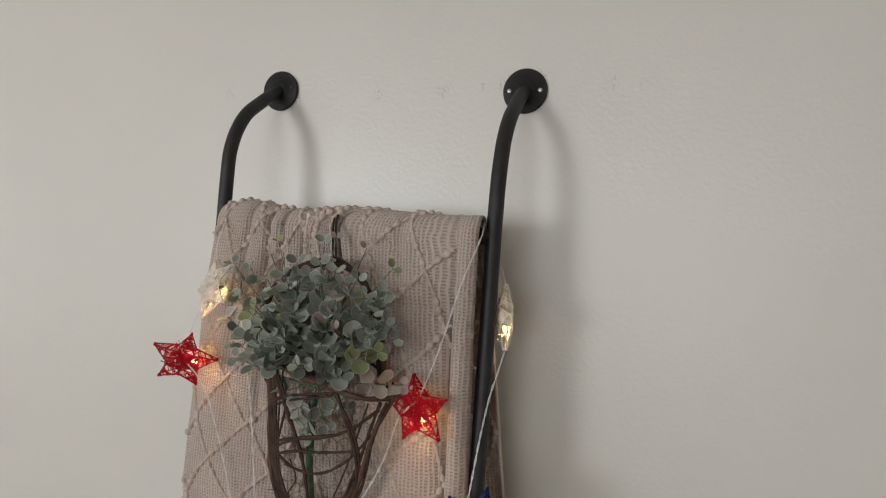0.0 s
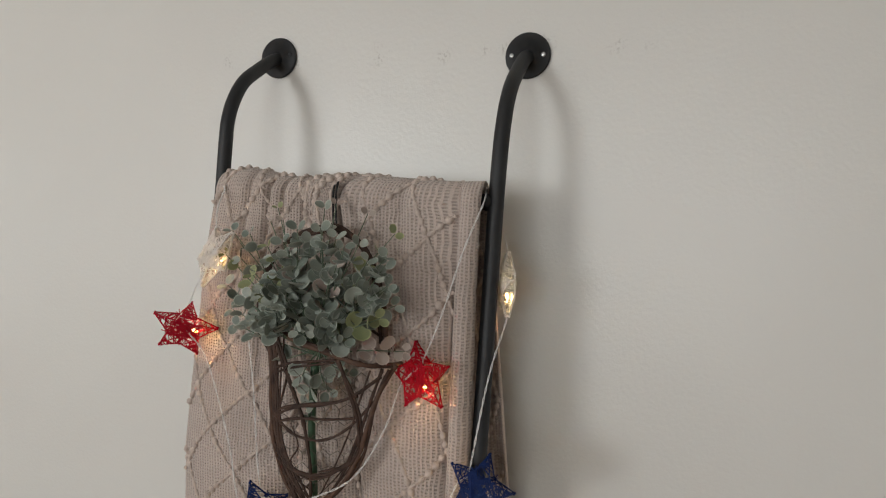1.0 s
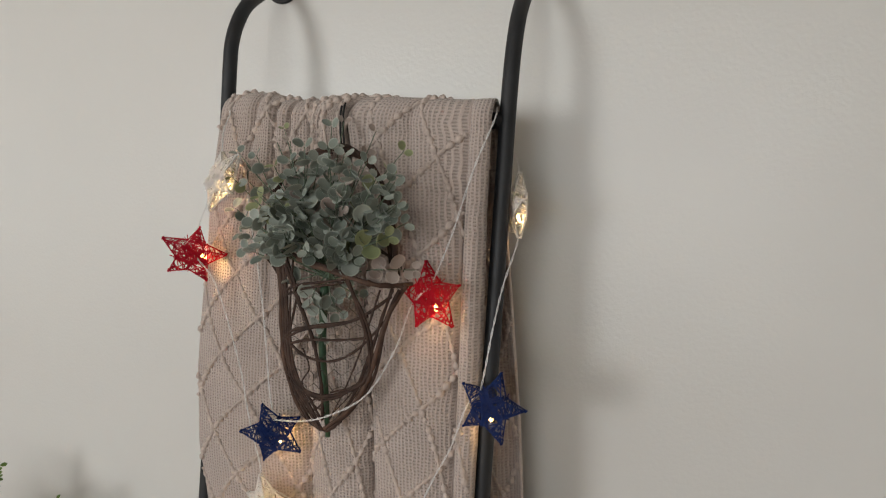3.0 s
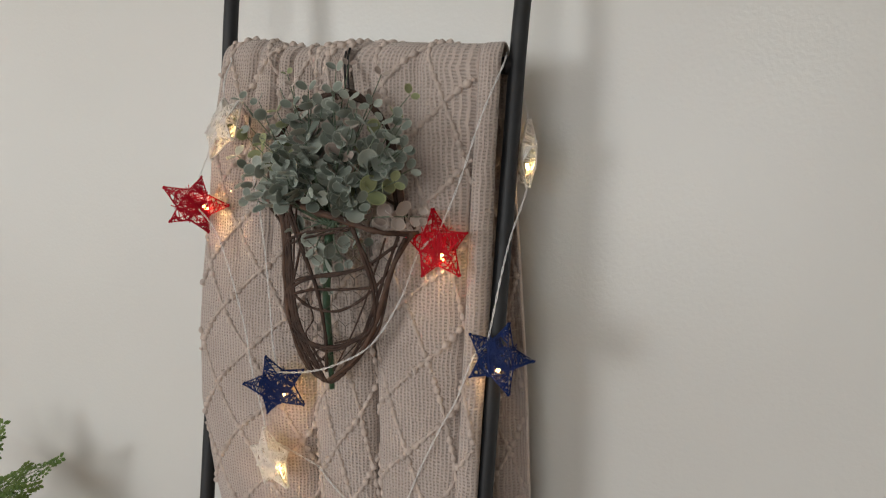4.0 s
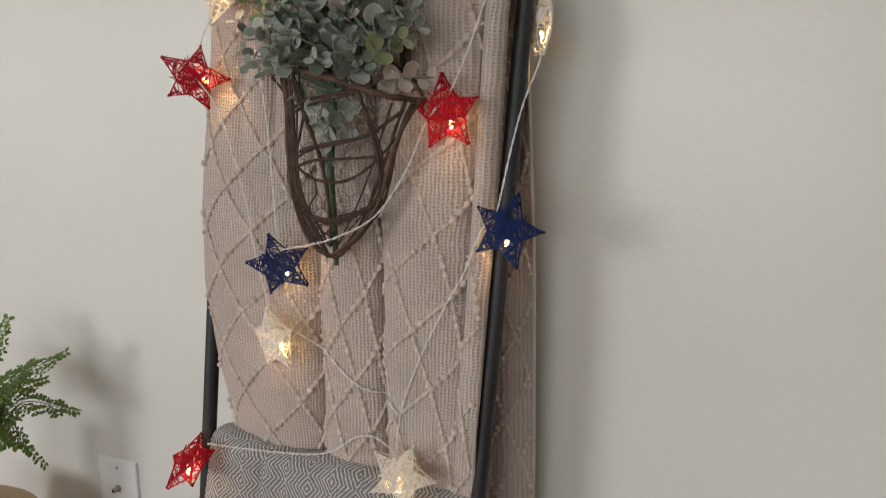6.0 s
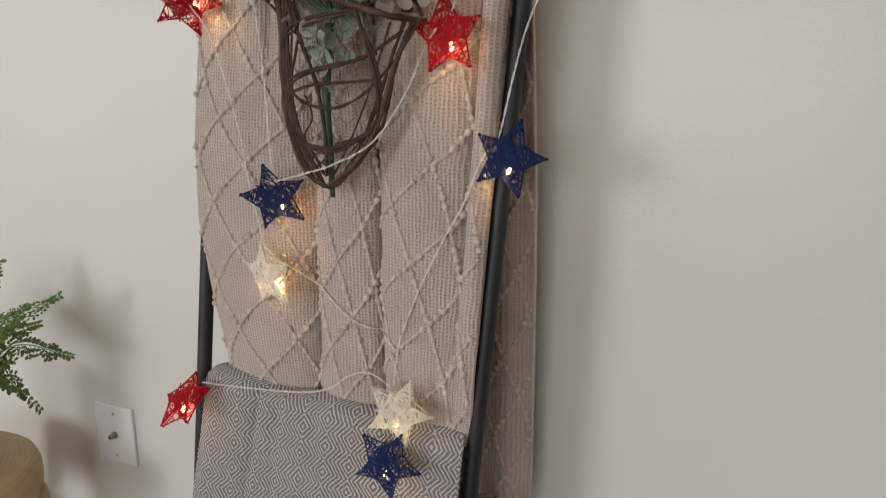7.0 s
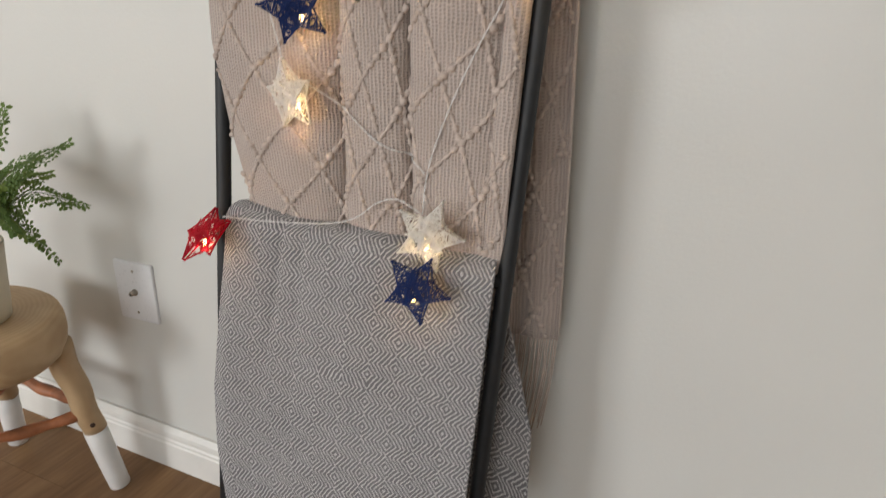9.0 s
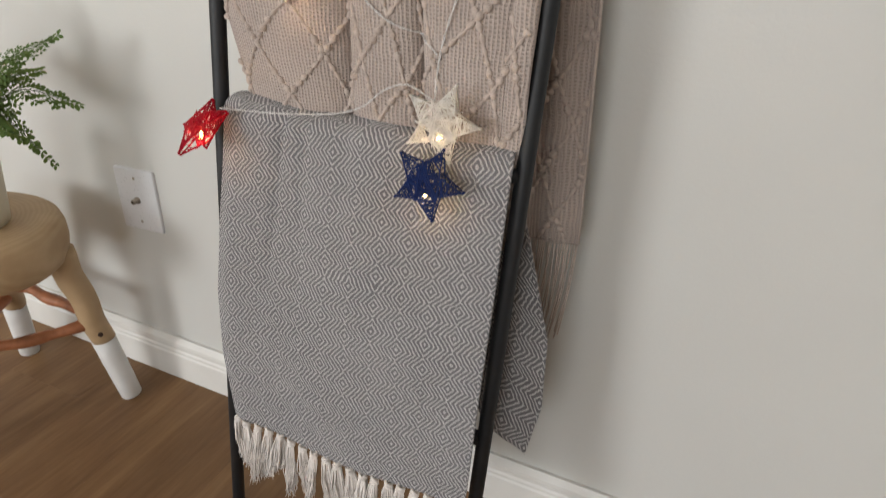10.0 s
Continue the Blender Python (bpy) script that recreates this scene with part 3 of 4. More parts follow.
# yarn fringe at the bottom of the hanging back of the throw
g = Geo()
rng = random.Random(5)
last = BP[-1]
for k in range(150):
    q = last[min(COLS - 1, int((k + rng.random() * 0.8) / 150 * COLS))]
    ln = 0.135 + rng.random() * 0.02
    dx, dy = rng.uniform(-0.006, 0.006), rng.uniform(-0.006, 0.004)
    tube(g, spline([(q[0], q[1], q[2] + 0.004), (q[0] + dx * 0.5 + rng.uniform(-.002, .002), q[1] + dy, q[2] - ln * 0.5), (q[0] + dx - 0.006, q[1] + dy * 1.4, q[2] - ln)], 6), 0.0012, 4)
tagged(part("fringe", g, M_CABLE, throw, "thin beige yarn fringe"), kind="stuff")

# grey woven throw over the middle rung
GC = 200
S2 = np.linspace(0, 1, GC)
gz = [0.20, 0.235, 0.33, 0.42, 0.52, 0.586, 0.64, 0.675]
gl = [-0.646, -0.655, -0.674, -0.684, -0.682, -0.679, -0.678, -0.678]
gy = [-0.252, -0.248, -0.238, -0.226, -0.211, -0.202, -0.195, -0.190]


def grey_front(z):
    x0, y0 = np.interp(z, gz, gl), np.interp(z, gz, gy)
    x = x0 + (np.interp(z, [0.235, 0.45, 0.66], [-0.3035, -0.3085, -0.3125]) - x0) * S2
    top = np.clip((z - 0.36) / 0.3, 0, 1)
    pleat = 0.0045 * top * (np.exp(-((S2 - 0.20 - 0.05 * top) / 0.022) ** 2) + 0.8 * np.exp(-((S2 - 0.33) / 0.025) ** 2) + 0.7 * np.exp(-((S2 - 0.50 + 0.02 * top) / 0.03) ** 2))
    edge = 0.010 * np.exp(-(S2 / 0.035) ** 2) + 0.002 * np.exp(-((1 - S2) / 0.03) ** 2)
    y = y0 + pleat + edge + ripple(S2, z, 4.0, 0.0014) + 0.004 * np.sin(np.pi * S2) * (1 - top) * np.sin(9 * S2)
    return np.stack([x, y, np.full(GC, z) + 0.003 * np.sin(9 * S2) * (z < 0.5)], 1)


def grey_back(k):
    """Row k (0 to 1) of the hanging back, bunched into a pointed tail past the rail."""
    low = np.interp(S2, [0, 0.55, 0.78, 0.93, 1.0], [0.34, 0.34, 0.325, 0.268, 0.246])
    z = 0.660 + (low - 0.660) * k
    right = np.interp(k, [0, 0.18, 0.55, 0.8, 1.0], [-0.3225, -0.306, -0.258, -0.251, -0.262])
    x = -0.655 + (right + 0.655) * S2
    fold = np.clip((S2 - 0.62) / 0.38, 0, 1)
    y = np.interp(k, [0, 0.25, 1], [-0.142, -0.134, -0.140]) + k * (0.018 * np.sin(fold * 2.4 * np.pi) + 0.010 * np.sin(5 * np.pi * S2 + 1.0)) * np.where(fold > 0, 1, 0.4)
    return np.stack([x, y, z], 1)


rows = [grey_front(z) for z in np.linspace(0.236, 0.655, 80)]
f0, b0_ = grey_front(0.655), grey_back(0.0)
b0_[:, 2] = 0.655
for k in range(1, 12):
    a = math.pi * k / 12
    w = (1 - math.cos(a)) / 2
    mid = f0 * (1 - w) + b0_ * w
    mid[:, 2] = 0.655 + 0.020 * math.sin(a) + 0.0025 * np.sin(14 * S2) * math.sin(a)
    rows.append(mid)
rows += [grey_back(k) for k in np.linspace(0.0, 1.0, 60)]
GP = np.array(rows)
gv = np.concatenate([[0], np.cumsum(np.linalg.norm(np.diff(GP[:, 60], axis=0), axis=1))])
gu = np.concatenate([[0], np.cumsum(np.linalg.norm(np.diff(GP[40], axis=0), axis=1))])
grey = tagged(thing("woven_throw", -0.49, -0.16, 0.67), "grey and white diamond-woven cotton throw with tassels over the middle rung", "blanket")
ob = attach("woven_cloth", cloth_mesh("woven_cloth", GP, np.stack(np.meshgrid(gu, gv), -1), M_WEAVE, 0.003), grey)
mod = ob.modifiers.new("thick", 'SOLIDIFY')
mod.thickness, mod.offset = 0.003, 0.0


def tassel_mesh(seed):
    rng = random.Random(seed)
    g = Geo()
    for k in range(5):                    # the knot: turns of loose cotton
        a = k * 2.4 + seed
        h = 0.002 - 0.002 * k
        tube(g, [(0.0042 * math.cos(a + q) * (1 + 0.15 * math.sin(2 * q + k)), 0.0036 * math.sin(a + q), h + 0.0012 * math.sin(q + k)) for q in np.linspace(0, 5.6, 14)], [0.0009 + 0.0013 * math.sin(math.pi * q / 13) for q in range(14)], 6)
    tilt = rng.uniform(-0.006, 0.006)
    locks = [(rng.uniform(-0.8, 0.8), rng.uniform(-0.6, 0.6), rng.uniform(0.066, 0.096)) for _ in range(5)]
    for k in range(170):
        lx, ly, ln = locks[k % 5]
        ln *= rng.uniform(0.72, 1.06)
        x, y = 0.0095 * (lx + rng.gauss(0, 0.20)), 0.0075 * (ly + rng.gauss(0, 0.25))
        curl = rng.uniform(-.0018, .0018)
        tube(g, spline([(x * 0.45, y * 0.45, -0.002), (x * 0.80 + curl, y * 0.8, -ln * 0.3), (x - curl + tilt * 0.5, y, -ln * 0.62), (x * 1.05 + curl + tilt + rng.gauss(0, .0012), y + curl, -ln * 0.87), (x * 1.08 + tilt + rng.gauss(0, .0030), y + rng.gauss(0, .002), -ln)], 7), [0.0010, 0.0010, 0.0009, 0.0009, 0.0008, 0.0006, 0.0002], 3, caps=False)
    return g.mesh("tassel", M_COTTON)


variants = [tassel_mesh(s) for s in (1, 2, 3, 4, 5, 6)]
rng = random.Random(3)
for k in range(19):
    q = GP[0, min(GC - 1, int((k + 0.4) / 19 * GC))]
    t = attach("tassel", variants[(k * 5 + k // 3) % 6], grey)
    t.matrix_basis = pose(q[0], q[1] - 0.001, q[2] - 0.002, rng.uniform(-5, 5), rng.uniform(-6, 6), rng.choice((0, 180)) + rng.uniform(-25, 25)) @ Matrix.Diagonal((1, 1, rng.uniform(0.85, 1.12), 1))


# ---- star lights ----
def star_geo(seed, R=0.0400, r=0.0178, deep=0.0078, count=150):
    """Five-pointed wire star wound with thread: a rim in front and behind that meet at the points."""
    rng = random.Random(seed)
    rim = []
    for k in range(10):
        a = math.pi * k / 5
        q = R if k % 2 == 0 else r
        rim.append((q * math.sin(a), q * math.cos(a), 0.0016 if k % 2 == 0 else deep))
    def at(k, t, side):
        a, b = rim[k % 10], rim[(k + 1) % 10]
        return Vector((a[0] + (b[0] - a[0]) * t, side * (a[2] + (b[2] - a[2]) * t), a[1] + (b[1] - a[1]) * t))
    wire, wound = Geo(), Geo()
    for side in (-1, 1):
        tube(wire, [at(k, 0, side) for k in range(10)], 0.0011, 6, closed=True)
    for k in range(0, 10, 2):
        tip = Vector((rim[k][0], 0, rim[k][1]))
        tube(wire, [tip - Vector((0, 0.0025, 0)), tip + Vector((0, 0.0025, 0))], 0.0014, 6)
    for n in range(count):
        side = rng.choice((-1, -1, 1))
        k = 2 * rng.randrange(5)
        t = rng.random()
        roll = rng.random()
        if roll < 0.62:                       # across one point of the star
            a, b = at(k - 1, t, side), at(k, 1 - min(1, max(0, t + rng.uniform(-0.35, 0.35))), side)
        elif roll < 0.9:                      # across the middle
            a, b = at(k + 1, 0, side), at(k + 1 + rng.choice((4, 6)), rng.uniform(0, 0.15), side)
            a = a + Vector((rng.uniform(-.004, .004), 0, rng.uniform(-.004, .004)))
            b = b + Vector((rng.uniform(-.006, .006), 0, rng.uniform(-.006, .006)))
        else:                                 # round the edge
            a, b = at(k, t, -1), at(k, min(1, t + 0.2), 1)
        bow = Vector((0, side * rng.uniform(0.0, 0.0022), 0))
        tube(wound, [a, (a + b) / 2 + bow, b], rng.uniform(0.0004, 0.0007), 4, caps=False)
    return wire, wound


def star_light(colour, seed, mat, threads):
    st = thing("star_light")
    wire, wound = star_geo(seed, count=threads)
    part("wire_frame", wire, mat, st, colour + " thread-covered wire outline")
    part("thread_winding", wound, mat, st, colour + " wound thread")
    bulb = lathe(Geo(), [(0.0006, -0.0045), (0.0017, -0.0035), (0.0021, 0), (0.0018, 0.0032), (0.0007, 0.0045)], pose(0.004, 0.001, -0.012, 20, 15, 0), 12)
    part("bulb", bulb, M_BULB, st, "small lit warm-white bulb")
    return tagged(st, colour + " thread-wound star light, lit, hanging on a clear cord", "string light", "star lights on the cord")


STARS = [("red", (-0.683, -0.197, 1.128), (40, -48, -3)), ("red", (-0.367, -0.187, 1.105), (5, -8, -12)),
         ("white", (-0.6350, -0.2040, 1.2234), (-21, -29, -16)), ("white", (-0.296, -0.103, 1.206), (0, 4, -66)),
         ("blue", (-0.563, -0.193, 0.918), (12, -17, 15)), ("blue", (-0.295, -0.178, 0.990), (-4, 13, -7)),
         ("white", (-0.567, -0.197, 0.826), (6, -13, -21)), ("red", (-0.681, -0.218, 0.643), (-49, -23, -5)),
         ("white", (-0.3856, -0.209, 0.7007), (-7, 17, 6)), ("blue", (-0.3907, -0.222, 0.6415), (-7, 21, -2))]
first = {}


for colour, place, turn in STARS:
    m = pose(*place, *turn)
    if colour in first:
        copy_thing(first[colour], m)
    else:
        mat, seed, threads = {"red": (M_RED, 11, 290), "blue": (M_BLUE, 12, 290), "white": (M_WHITE, 13, 380)}[colour]
        first[colour] = star_light(colour, seed, mat, threads)
        first[colour].matrix_basis = m
for colour, place, turn in STARS:
    lamp = new("bulb_light", bpy.data.lights.new("bulb_light", 'POINT'))
    lamp.data.energy, lamp.data.color, lamp.data.shadow_soft_size = BULB_W, (1.0, 0.63, 0.28), 0.004
    lamp.location = pose(*place, *turn) @ Vector((0.004, 0.001, -0.012))

# the clear twisted cord, run by run between the stars
cord = tagged(thing("light_cord", -0.32, -0.16, 1.30), "clear twisted plastic cord of the star lights over the throws", "light cord")
RUNS = [[(-0.322, -0.118, 1.318), (-0.316, -0.150, 1.300), (-0.330, -0.172, 1.245), (-0.349, -0.180, 1.172), (-0.366, -0.190, 1.120), (-0.376, -0.196, 1.108)],
        [(-0.376, -0.196, 1.108), (-0.392, -0.184, 1.090), (-0.398, -0.208, 1.047), (-0.422, -0.226, 0.998), (-0.462, -0.234, 0.971), (-0.502, -0.230, 0.956), (-0.562, -0.198, 0.937)],
        [(-0.565, -0.190, 0.938), (-0.576, -0.184, 0.968), (-0.589, -0.180, 1.056), (-0.600, -0.178, 1.116), (-0.613, -0.177, 1.176), (-0.622, -0.174, 1.230)],
        [(-0.664, -0.150, 1.310), (-0.656, -0.176, 1.280), (-0.652, -0.186, 1.236), (-0.680, -0.190, 1.166), (-0.678, -0.205, 1.135), (-0.657, -0.186, 1.091), (-0.622, -0.184, 0.996), (-0.606, -0.186, 0.935)],
        [(-0.606, -0.186, 0.935), (-0.596, -0.184, 0.895), (-0.588, -0.184, 0.870), (-0.580, -0.190, 0.848)],
        [(-0.580, -0.190, 0.848), (-0.550, -0.186, 0.838), (-0.503, -0.172, 0.811), (-0.464, -0.180, 0.786), (-0.430, -0.166, 0.774), (-0.405, -0.184, 0.760)],
        [(-0.320, -0.100, 1.312), (-0.300, -0.098, 1.255), (-0.297, -0.100, 1.232), (-0.290, -0.112, 1.178), (-0.296, -0.150, 1.120), (-0.301, -0.164, 1.075), (-0.308, -0.168, 1.019), (-0.309, -0.176, 1.000)],
        [(-0.309, -0.176, 1.000), (-0.322, -0.178, 0.988), (-0.338, -0.182, 0.937), (-0.355, -0.184, 0.900), (-0.382, -0.184, 0.833), (-0.402, -0.182, 0.762), (-0.402, -0.190, 0.716)],
        [(-0.402, -0.190, 0.716), (-0.435, -0.186, 0.726), (-0.462, -0.184, 0.716), (-0.488, -0.186, 0.694), (-0.525, -0.187, 0.680), (-0.600, -0.190, 0.668), (-0.668, -0.200, 0.664)],
        [(-0.396, -0.196, 0.700), (-0.388, -0.202, 0.676), (-0.392, -0.210, 0.655)]]
def on_cloth(q):
    """A place of the cord, brought in front of the throws where they would swallow it."""
    for G, rows_ in ((BP, 110), (GP, 80)):
        i = int(np.argmin(np.abs(G[:rows_, 0, 2] - q.z)))
        if abs(G[i, 0, 2] - q.z) < 0.01 and G[i, 0, 0] < q.x < G[i, -1, 0]:
            q = Vector((q.x, min(q.y, np.interp(q.x, G[i, :, 0], G[i, :, 1]) - 0.0055), q.z))
    return q


for run in RUNS:
    n = max(14, int(sum((Vector(b) - Vector(a)).length for a, b in zip(run, run[1:])) / 0.0022))
    line = [on_cloth(q) for q in spline(run, n)]
    g = Geo()
    for ph in (0, math.pi):
        tw = []
        for i, q in enumerate(line):
            t = (line[min(i + 1, n - 1)] - line[max(i - 1, 0)]).normalized()
            o = t.orthogonal().normalized()
            a = i * 0.55 + ph
            tw.append(q + (o * math.cos(a) + t.cross(o) * math.sin(a)) * 0.0007)
        tube(g, tw, 0.00048, 5)
    part("cord_run", g, M_CLEAR, cord)

# ---- vine wall basket with eucalyptus, hung by a black cord ----
def cage(cx, cy, out=None):
    """A place on the basket from a drawing of its front, 0 to 860 wide and high; out: how far it bulges, 0 to 1."""
    h = min(1, max(0, (cy - 60) / 800))
    mid = 440 - 40 * h
    half = 325 * math.sqrt(max(0.02, 1 - h ** 2.4))
    if out is None:
        out = math.sqrt(max(0, 1 - min(1, abs(cx - mid) / half) ** 2))
    y = -0.186 - 0.044 * out * (1 - 0.45 * h)
    k = 0.72 - 0.00046 * (cx - 140)
    return Vector((-0.565 + (cx - 140) * 0.000287 - (y + 0.2) * k, y, 1.1556 - 0.000262 * cy + 0.00002 * cx))


rng = random.Random(21)


def twig(name, ctrl, r, mat, parent, n=40, jit=4, out=None):
    pts = spline([cage(cx + rng.uniform(-jit, jit), cy + rng.uniform(-jit, jit), out) for cx, cy in ctrl], n)
    rad = [r * 0.76 * (1.12 - 0.3 * i / n + 0.14 * math.sin(i * 0.9 + r * 4000) + (0.35 if rng.random() < 0.04 else 0)) for i in range(n)]
    return part(name, tube(Geo(), pts, rad, 8), mat, parent)


basket = tagged(thing("vine_basket", -0.49, -0.18, 1.28), "brown twisted vine wall basket with chicken wire hung on the throw", "basket")
twig("rim", [(125, 45), (300, 95), (480, 150), (620, 190), (770, 205)], 0.0040, M_VINE2, basket, jit=0)
twig("rim", [(130, 30), (290, 80), (470, 135), (600, 190), (740, 215)], 0.0026, M_VINE, basket)
twig("rim", [(180, 30), (320, 10), (500, 0), (700, 110), (760, 190)], 0.0028, M_VINE, basket, out=0.05)
for ctrl, r in (([(150, 50), (185, 200), (195, 400), (225, 600), (300, 780), (400, 845)], 0.0034), ([(165, 60), (195, 220), (210, 420), (250, 640), (330, 800), (395, 840)], 0.0026),
                ([(190, 70), (215, 250), (225, 430), (265, 640), (350, 790), (390, 835)], 0.0022), ([(120, 100), (190, 190), (225, 360), (240, 560), (300, 720)], 0.0020),
                ([(205, 80), (260, 230), (240, 420), (270, 600), (370, 760)], 0.0018), ([(175, 100), (205, 330), (250, 560), (330, 700), (395, 800)], 0.0018),
                ([(205, 110), (260, 250), (330, 400), (372, 530), (390, 660), (395, 800)], 0.0028), ([(225, 120), (290, 290), (350, 440), (380, 600)], 0.0017),
                ([(745, 205), (690, 300), (640, 440), (605, 590), (530, 740), (410, 840)], 0.0038), ([(720, 215), (670, 330), (650, 440), (620, 600), (520, 760), (420, 845)], 0.0028),
                ([(640, 215), (600, 330), (560, 470), (500, 640), (430, 790)], 0.0014)):
    twig("vine_upright", ctrl, r, M_VINE if r < 0.003 else M_VINE2, basket)
for ctrl, r in (([(490, 160), (550, 300), (592, 440), (598, 580), (520, 650), (400, 685), (290, 660), (220, 570), (203, 480), (240, 410), (380, 372), (540, 335), (690, 240)], 0.0027),
                ([(490, 170), (562, 310), (606, 450), (606, 590), (530, 640), (430, 670)], 0.0020),
                ([(188, 240), (260, 205), (360, 180), (490, 165)], 0.0022), ([(200, 255), (290, 215), (400, 195), (480, 178)], 0.0018),
                ([(240, 465), (320, 440), (450, 430), (600, 420)], 0.0022), ([(240, 470), (320, 515), (440, 520), (560, 460), (680, 330)], 0.0021),
                ([(205, 500), (215, 450), (300, 395), (450, 360), (590, 320)], 0.0024), ([(230, 610), (300, 670), (390, 695), (480, 680), (600, 590)], 0.0021),
                ([(240, 640), (330, 690), (420, 700), (560, 620)], 0.0017), ([(290, 770), (340, 720), (385, 690)], 0.0014), ([(310, 800), (390, 730), (385, 640)], 0.0014),
                ([(300, 790), (360, 830), (420, 845), (480, 800)], 0.0026), ([(330, 700), (300, 640), (330, 560), (300, 480)], 0.0012)):
    twig("vine_wrap", ctrl, r, M_VINE, basket)
for k in range(9):
    x0 = rng.uniform(140, 260)
    twig("vine_upright", [(x0, rng.uniform(60, 140)), (x0 * 0.6 + 85, rng.uniform(260, 330)), (x0 * 0.45 + 130, rng.uniform(430, 520)), (x0 * 0.5 + 170, rng.uniform(620, 680)), (rng.uniform(330, 410), rng.uniform(760, 840))], rng.uniform(0.0011, 0.0020), M_VINE, basket, jit=8)
for k in range(5):
    x0 = rng.uniform(640, 740)
    twig("vine_upright", [(x0, 215), (x0 * 0.7 + 165, 340), (x0 * 0.6 + 195, 480), (x0 * 0.5 + 200, 640), (rng.uniform(420, 470), rng.uniform(780, 840))], rng.uniform(0.0010, 0.0017), M_VINE, basket, jit=8)
# arched back hoop
for dx, r in ((0.0, 0.0036), (0.006, 0.0026)):
    pts = spline([(-0.578 + dx, -0.186, 1.135), (-0.580 + dx, -0.186, 1.185), (-0.552, -0.188, 1.238), (-0.486, -0.188, 1.266 - dx), (-0.440, -0.188, 1.240), (-0.418 - dx, -0.188, 1.190), (-0.408 - dx, -0.188, 1.125)], 40)
    part("hoop", tube(Geo(), pts, [r * (1 + 0.15 * math.sin(i * 1.3)) for i in range(40)], 8), M_VINE, basket)
# hexagonal wire
g = Geo()
for r_ in range(8):
    for c_ in range(7):
        cx, cy = 230 + c_ * 62 + (31 if r_ % 2 else 0), 260 + r_ * 68
        if abs(cx - (440 - 40 * (cy - 60) / 800)) > 300 * math.sqrt(max(0.0, 1 - min(1, (cy - 60) / 800) ** 2.4)) - 20:
            continue
        hexa = [cage(cx + dx + rng.uniform(-5, 5), cy + dy + rng.uniform(-6, 6), None) for dx, dy in ((-31, -12), (0, -34), (31, -12), (31, 24))]
        tube(g, hexa, 0.00045, 4)
part("wire_netting", g, M_WIRE, basket, "thin hexagonal wire netting")

hang = tagged(thing("hanging_cord", -0.503, -0.15, 1.33), "black cord loop over the rung holding the basket", "cord")
for dx in (-0.0018, 0.0018):
    part("strand", tube(Geo(), spline([(-0.5120 + dx, -0.112, 1.3300), (-0.5090 + dx, -0.132, 1.3290), (-0.5020 + dx, -0.154, 1.3110), (-0.4930 + dx, -0.170, 1.2870), (-0.4850 + dx, -0.181, 1.2670), (-0.4800 + dx * 0.6, -0.190, 1.2560)], 26), 0.0013, 6), M_CORD, hang)


def leaf_mesh(name, mat, long=1.0):
    """A round cupped leaf with a raised midrib, its stalk at the origin, 1 long."""
    g = Geo()
    n = 12
    rim, inner = [], []
    for k in range(n):
        a = 2 * math.pi * k / n
        x, y = 0.5 * math.sin(a) * (1.0 - 0.06 * math.cos(a)), 0.5 - 0.5 * math.cos(a) * long
        rim.append((x, y, 0.42 * x * x + 0.10 * (y - 0.4) ** 2 * 2))
        inner.append((x * 0.5, 0.5 + (y - 0.5) * 0.5, 0.42 * x * x * 0.25 + 0.012))
    verts = rim + inner + [(0, 0.5, 0.0)]
    faces = [(k, (k + 1) % n, n + (k + 1) % n, n + k) for k in range(n)] + [(n + k, n + (k + 1) % n, 2 * n) for k in range(n)]
    g.add(verts, faces)
    return g.mesh(name, mat)


LEAVES = {"grey": leaf_mesh("leaf", M_EUCA), "yellow": leaf_mesh("leaf", M_EUCY, 1.05), "pink": leaf_mesh("leaf", M_EUCP, 1.0)}
euca = tagged(thing("eucalyptus_bunch", -0.49, -0.19, 1.05), "artificial grey-green eucalyptus bunch with pinkish sprigs in the basket", "plant")


def sprig(base, tip, kind, pairs, size, bow, rng):
    base, tip = Vector(base), Vector(tip)
    mid = (base + tip) / 2 + Vector(bow)
    line = spline([base, mid, tip], 26)
    part("stem", tube(Geo(), line, [0.0011 - 0.0006 * i / 25 for i in range(26)], 5), M_STEM, euca)
    for k in range(pairs):
        i = int(25 * (1 - 0.62 * k / max(1, pairs)))
        q = line[i]
        t = (line[min(25, i + 1)] - line[max(0, i - 1)]).normalized()
        o = t.cross(Vector((0.35, -1, 0.25))).normalized()
        spin = Matrix.Rotation((k % 2) * 1.25 + rng.uniform(-0.45, 0.45), 3, t)
        for side in (1, -1):
            away = (spin @ (o * side) + t * rng.uniform(0.25, 0.75) + Vector((0, -0.25, 0))).normalized()
            face = (t * 0.75 + Vector((0.25, -0.8, 0.25)) + Vector([rng.uniform(-.45, .45) for _ in range(3)]))
            face = (face - away * face.dot(away)).normalized()
            side_v = away.cross(face)
            sc = size * (0.62 + 0.38 * min(1, k / 2)) * rng.uniform(0.85, 1.15)
            leaf = attach("leaf", LEAVES[kind], euca)
            leaf.matrix_basis = Matrix.Translation(q + away * 0.0012) @ Matrix((side_v, away, face)).transposed().to_4x4() @ Matrix.Diagonal((sc, sc, sc, 1))


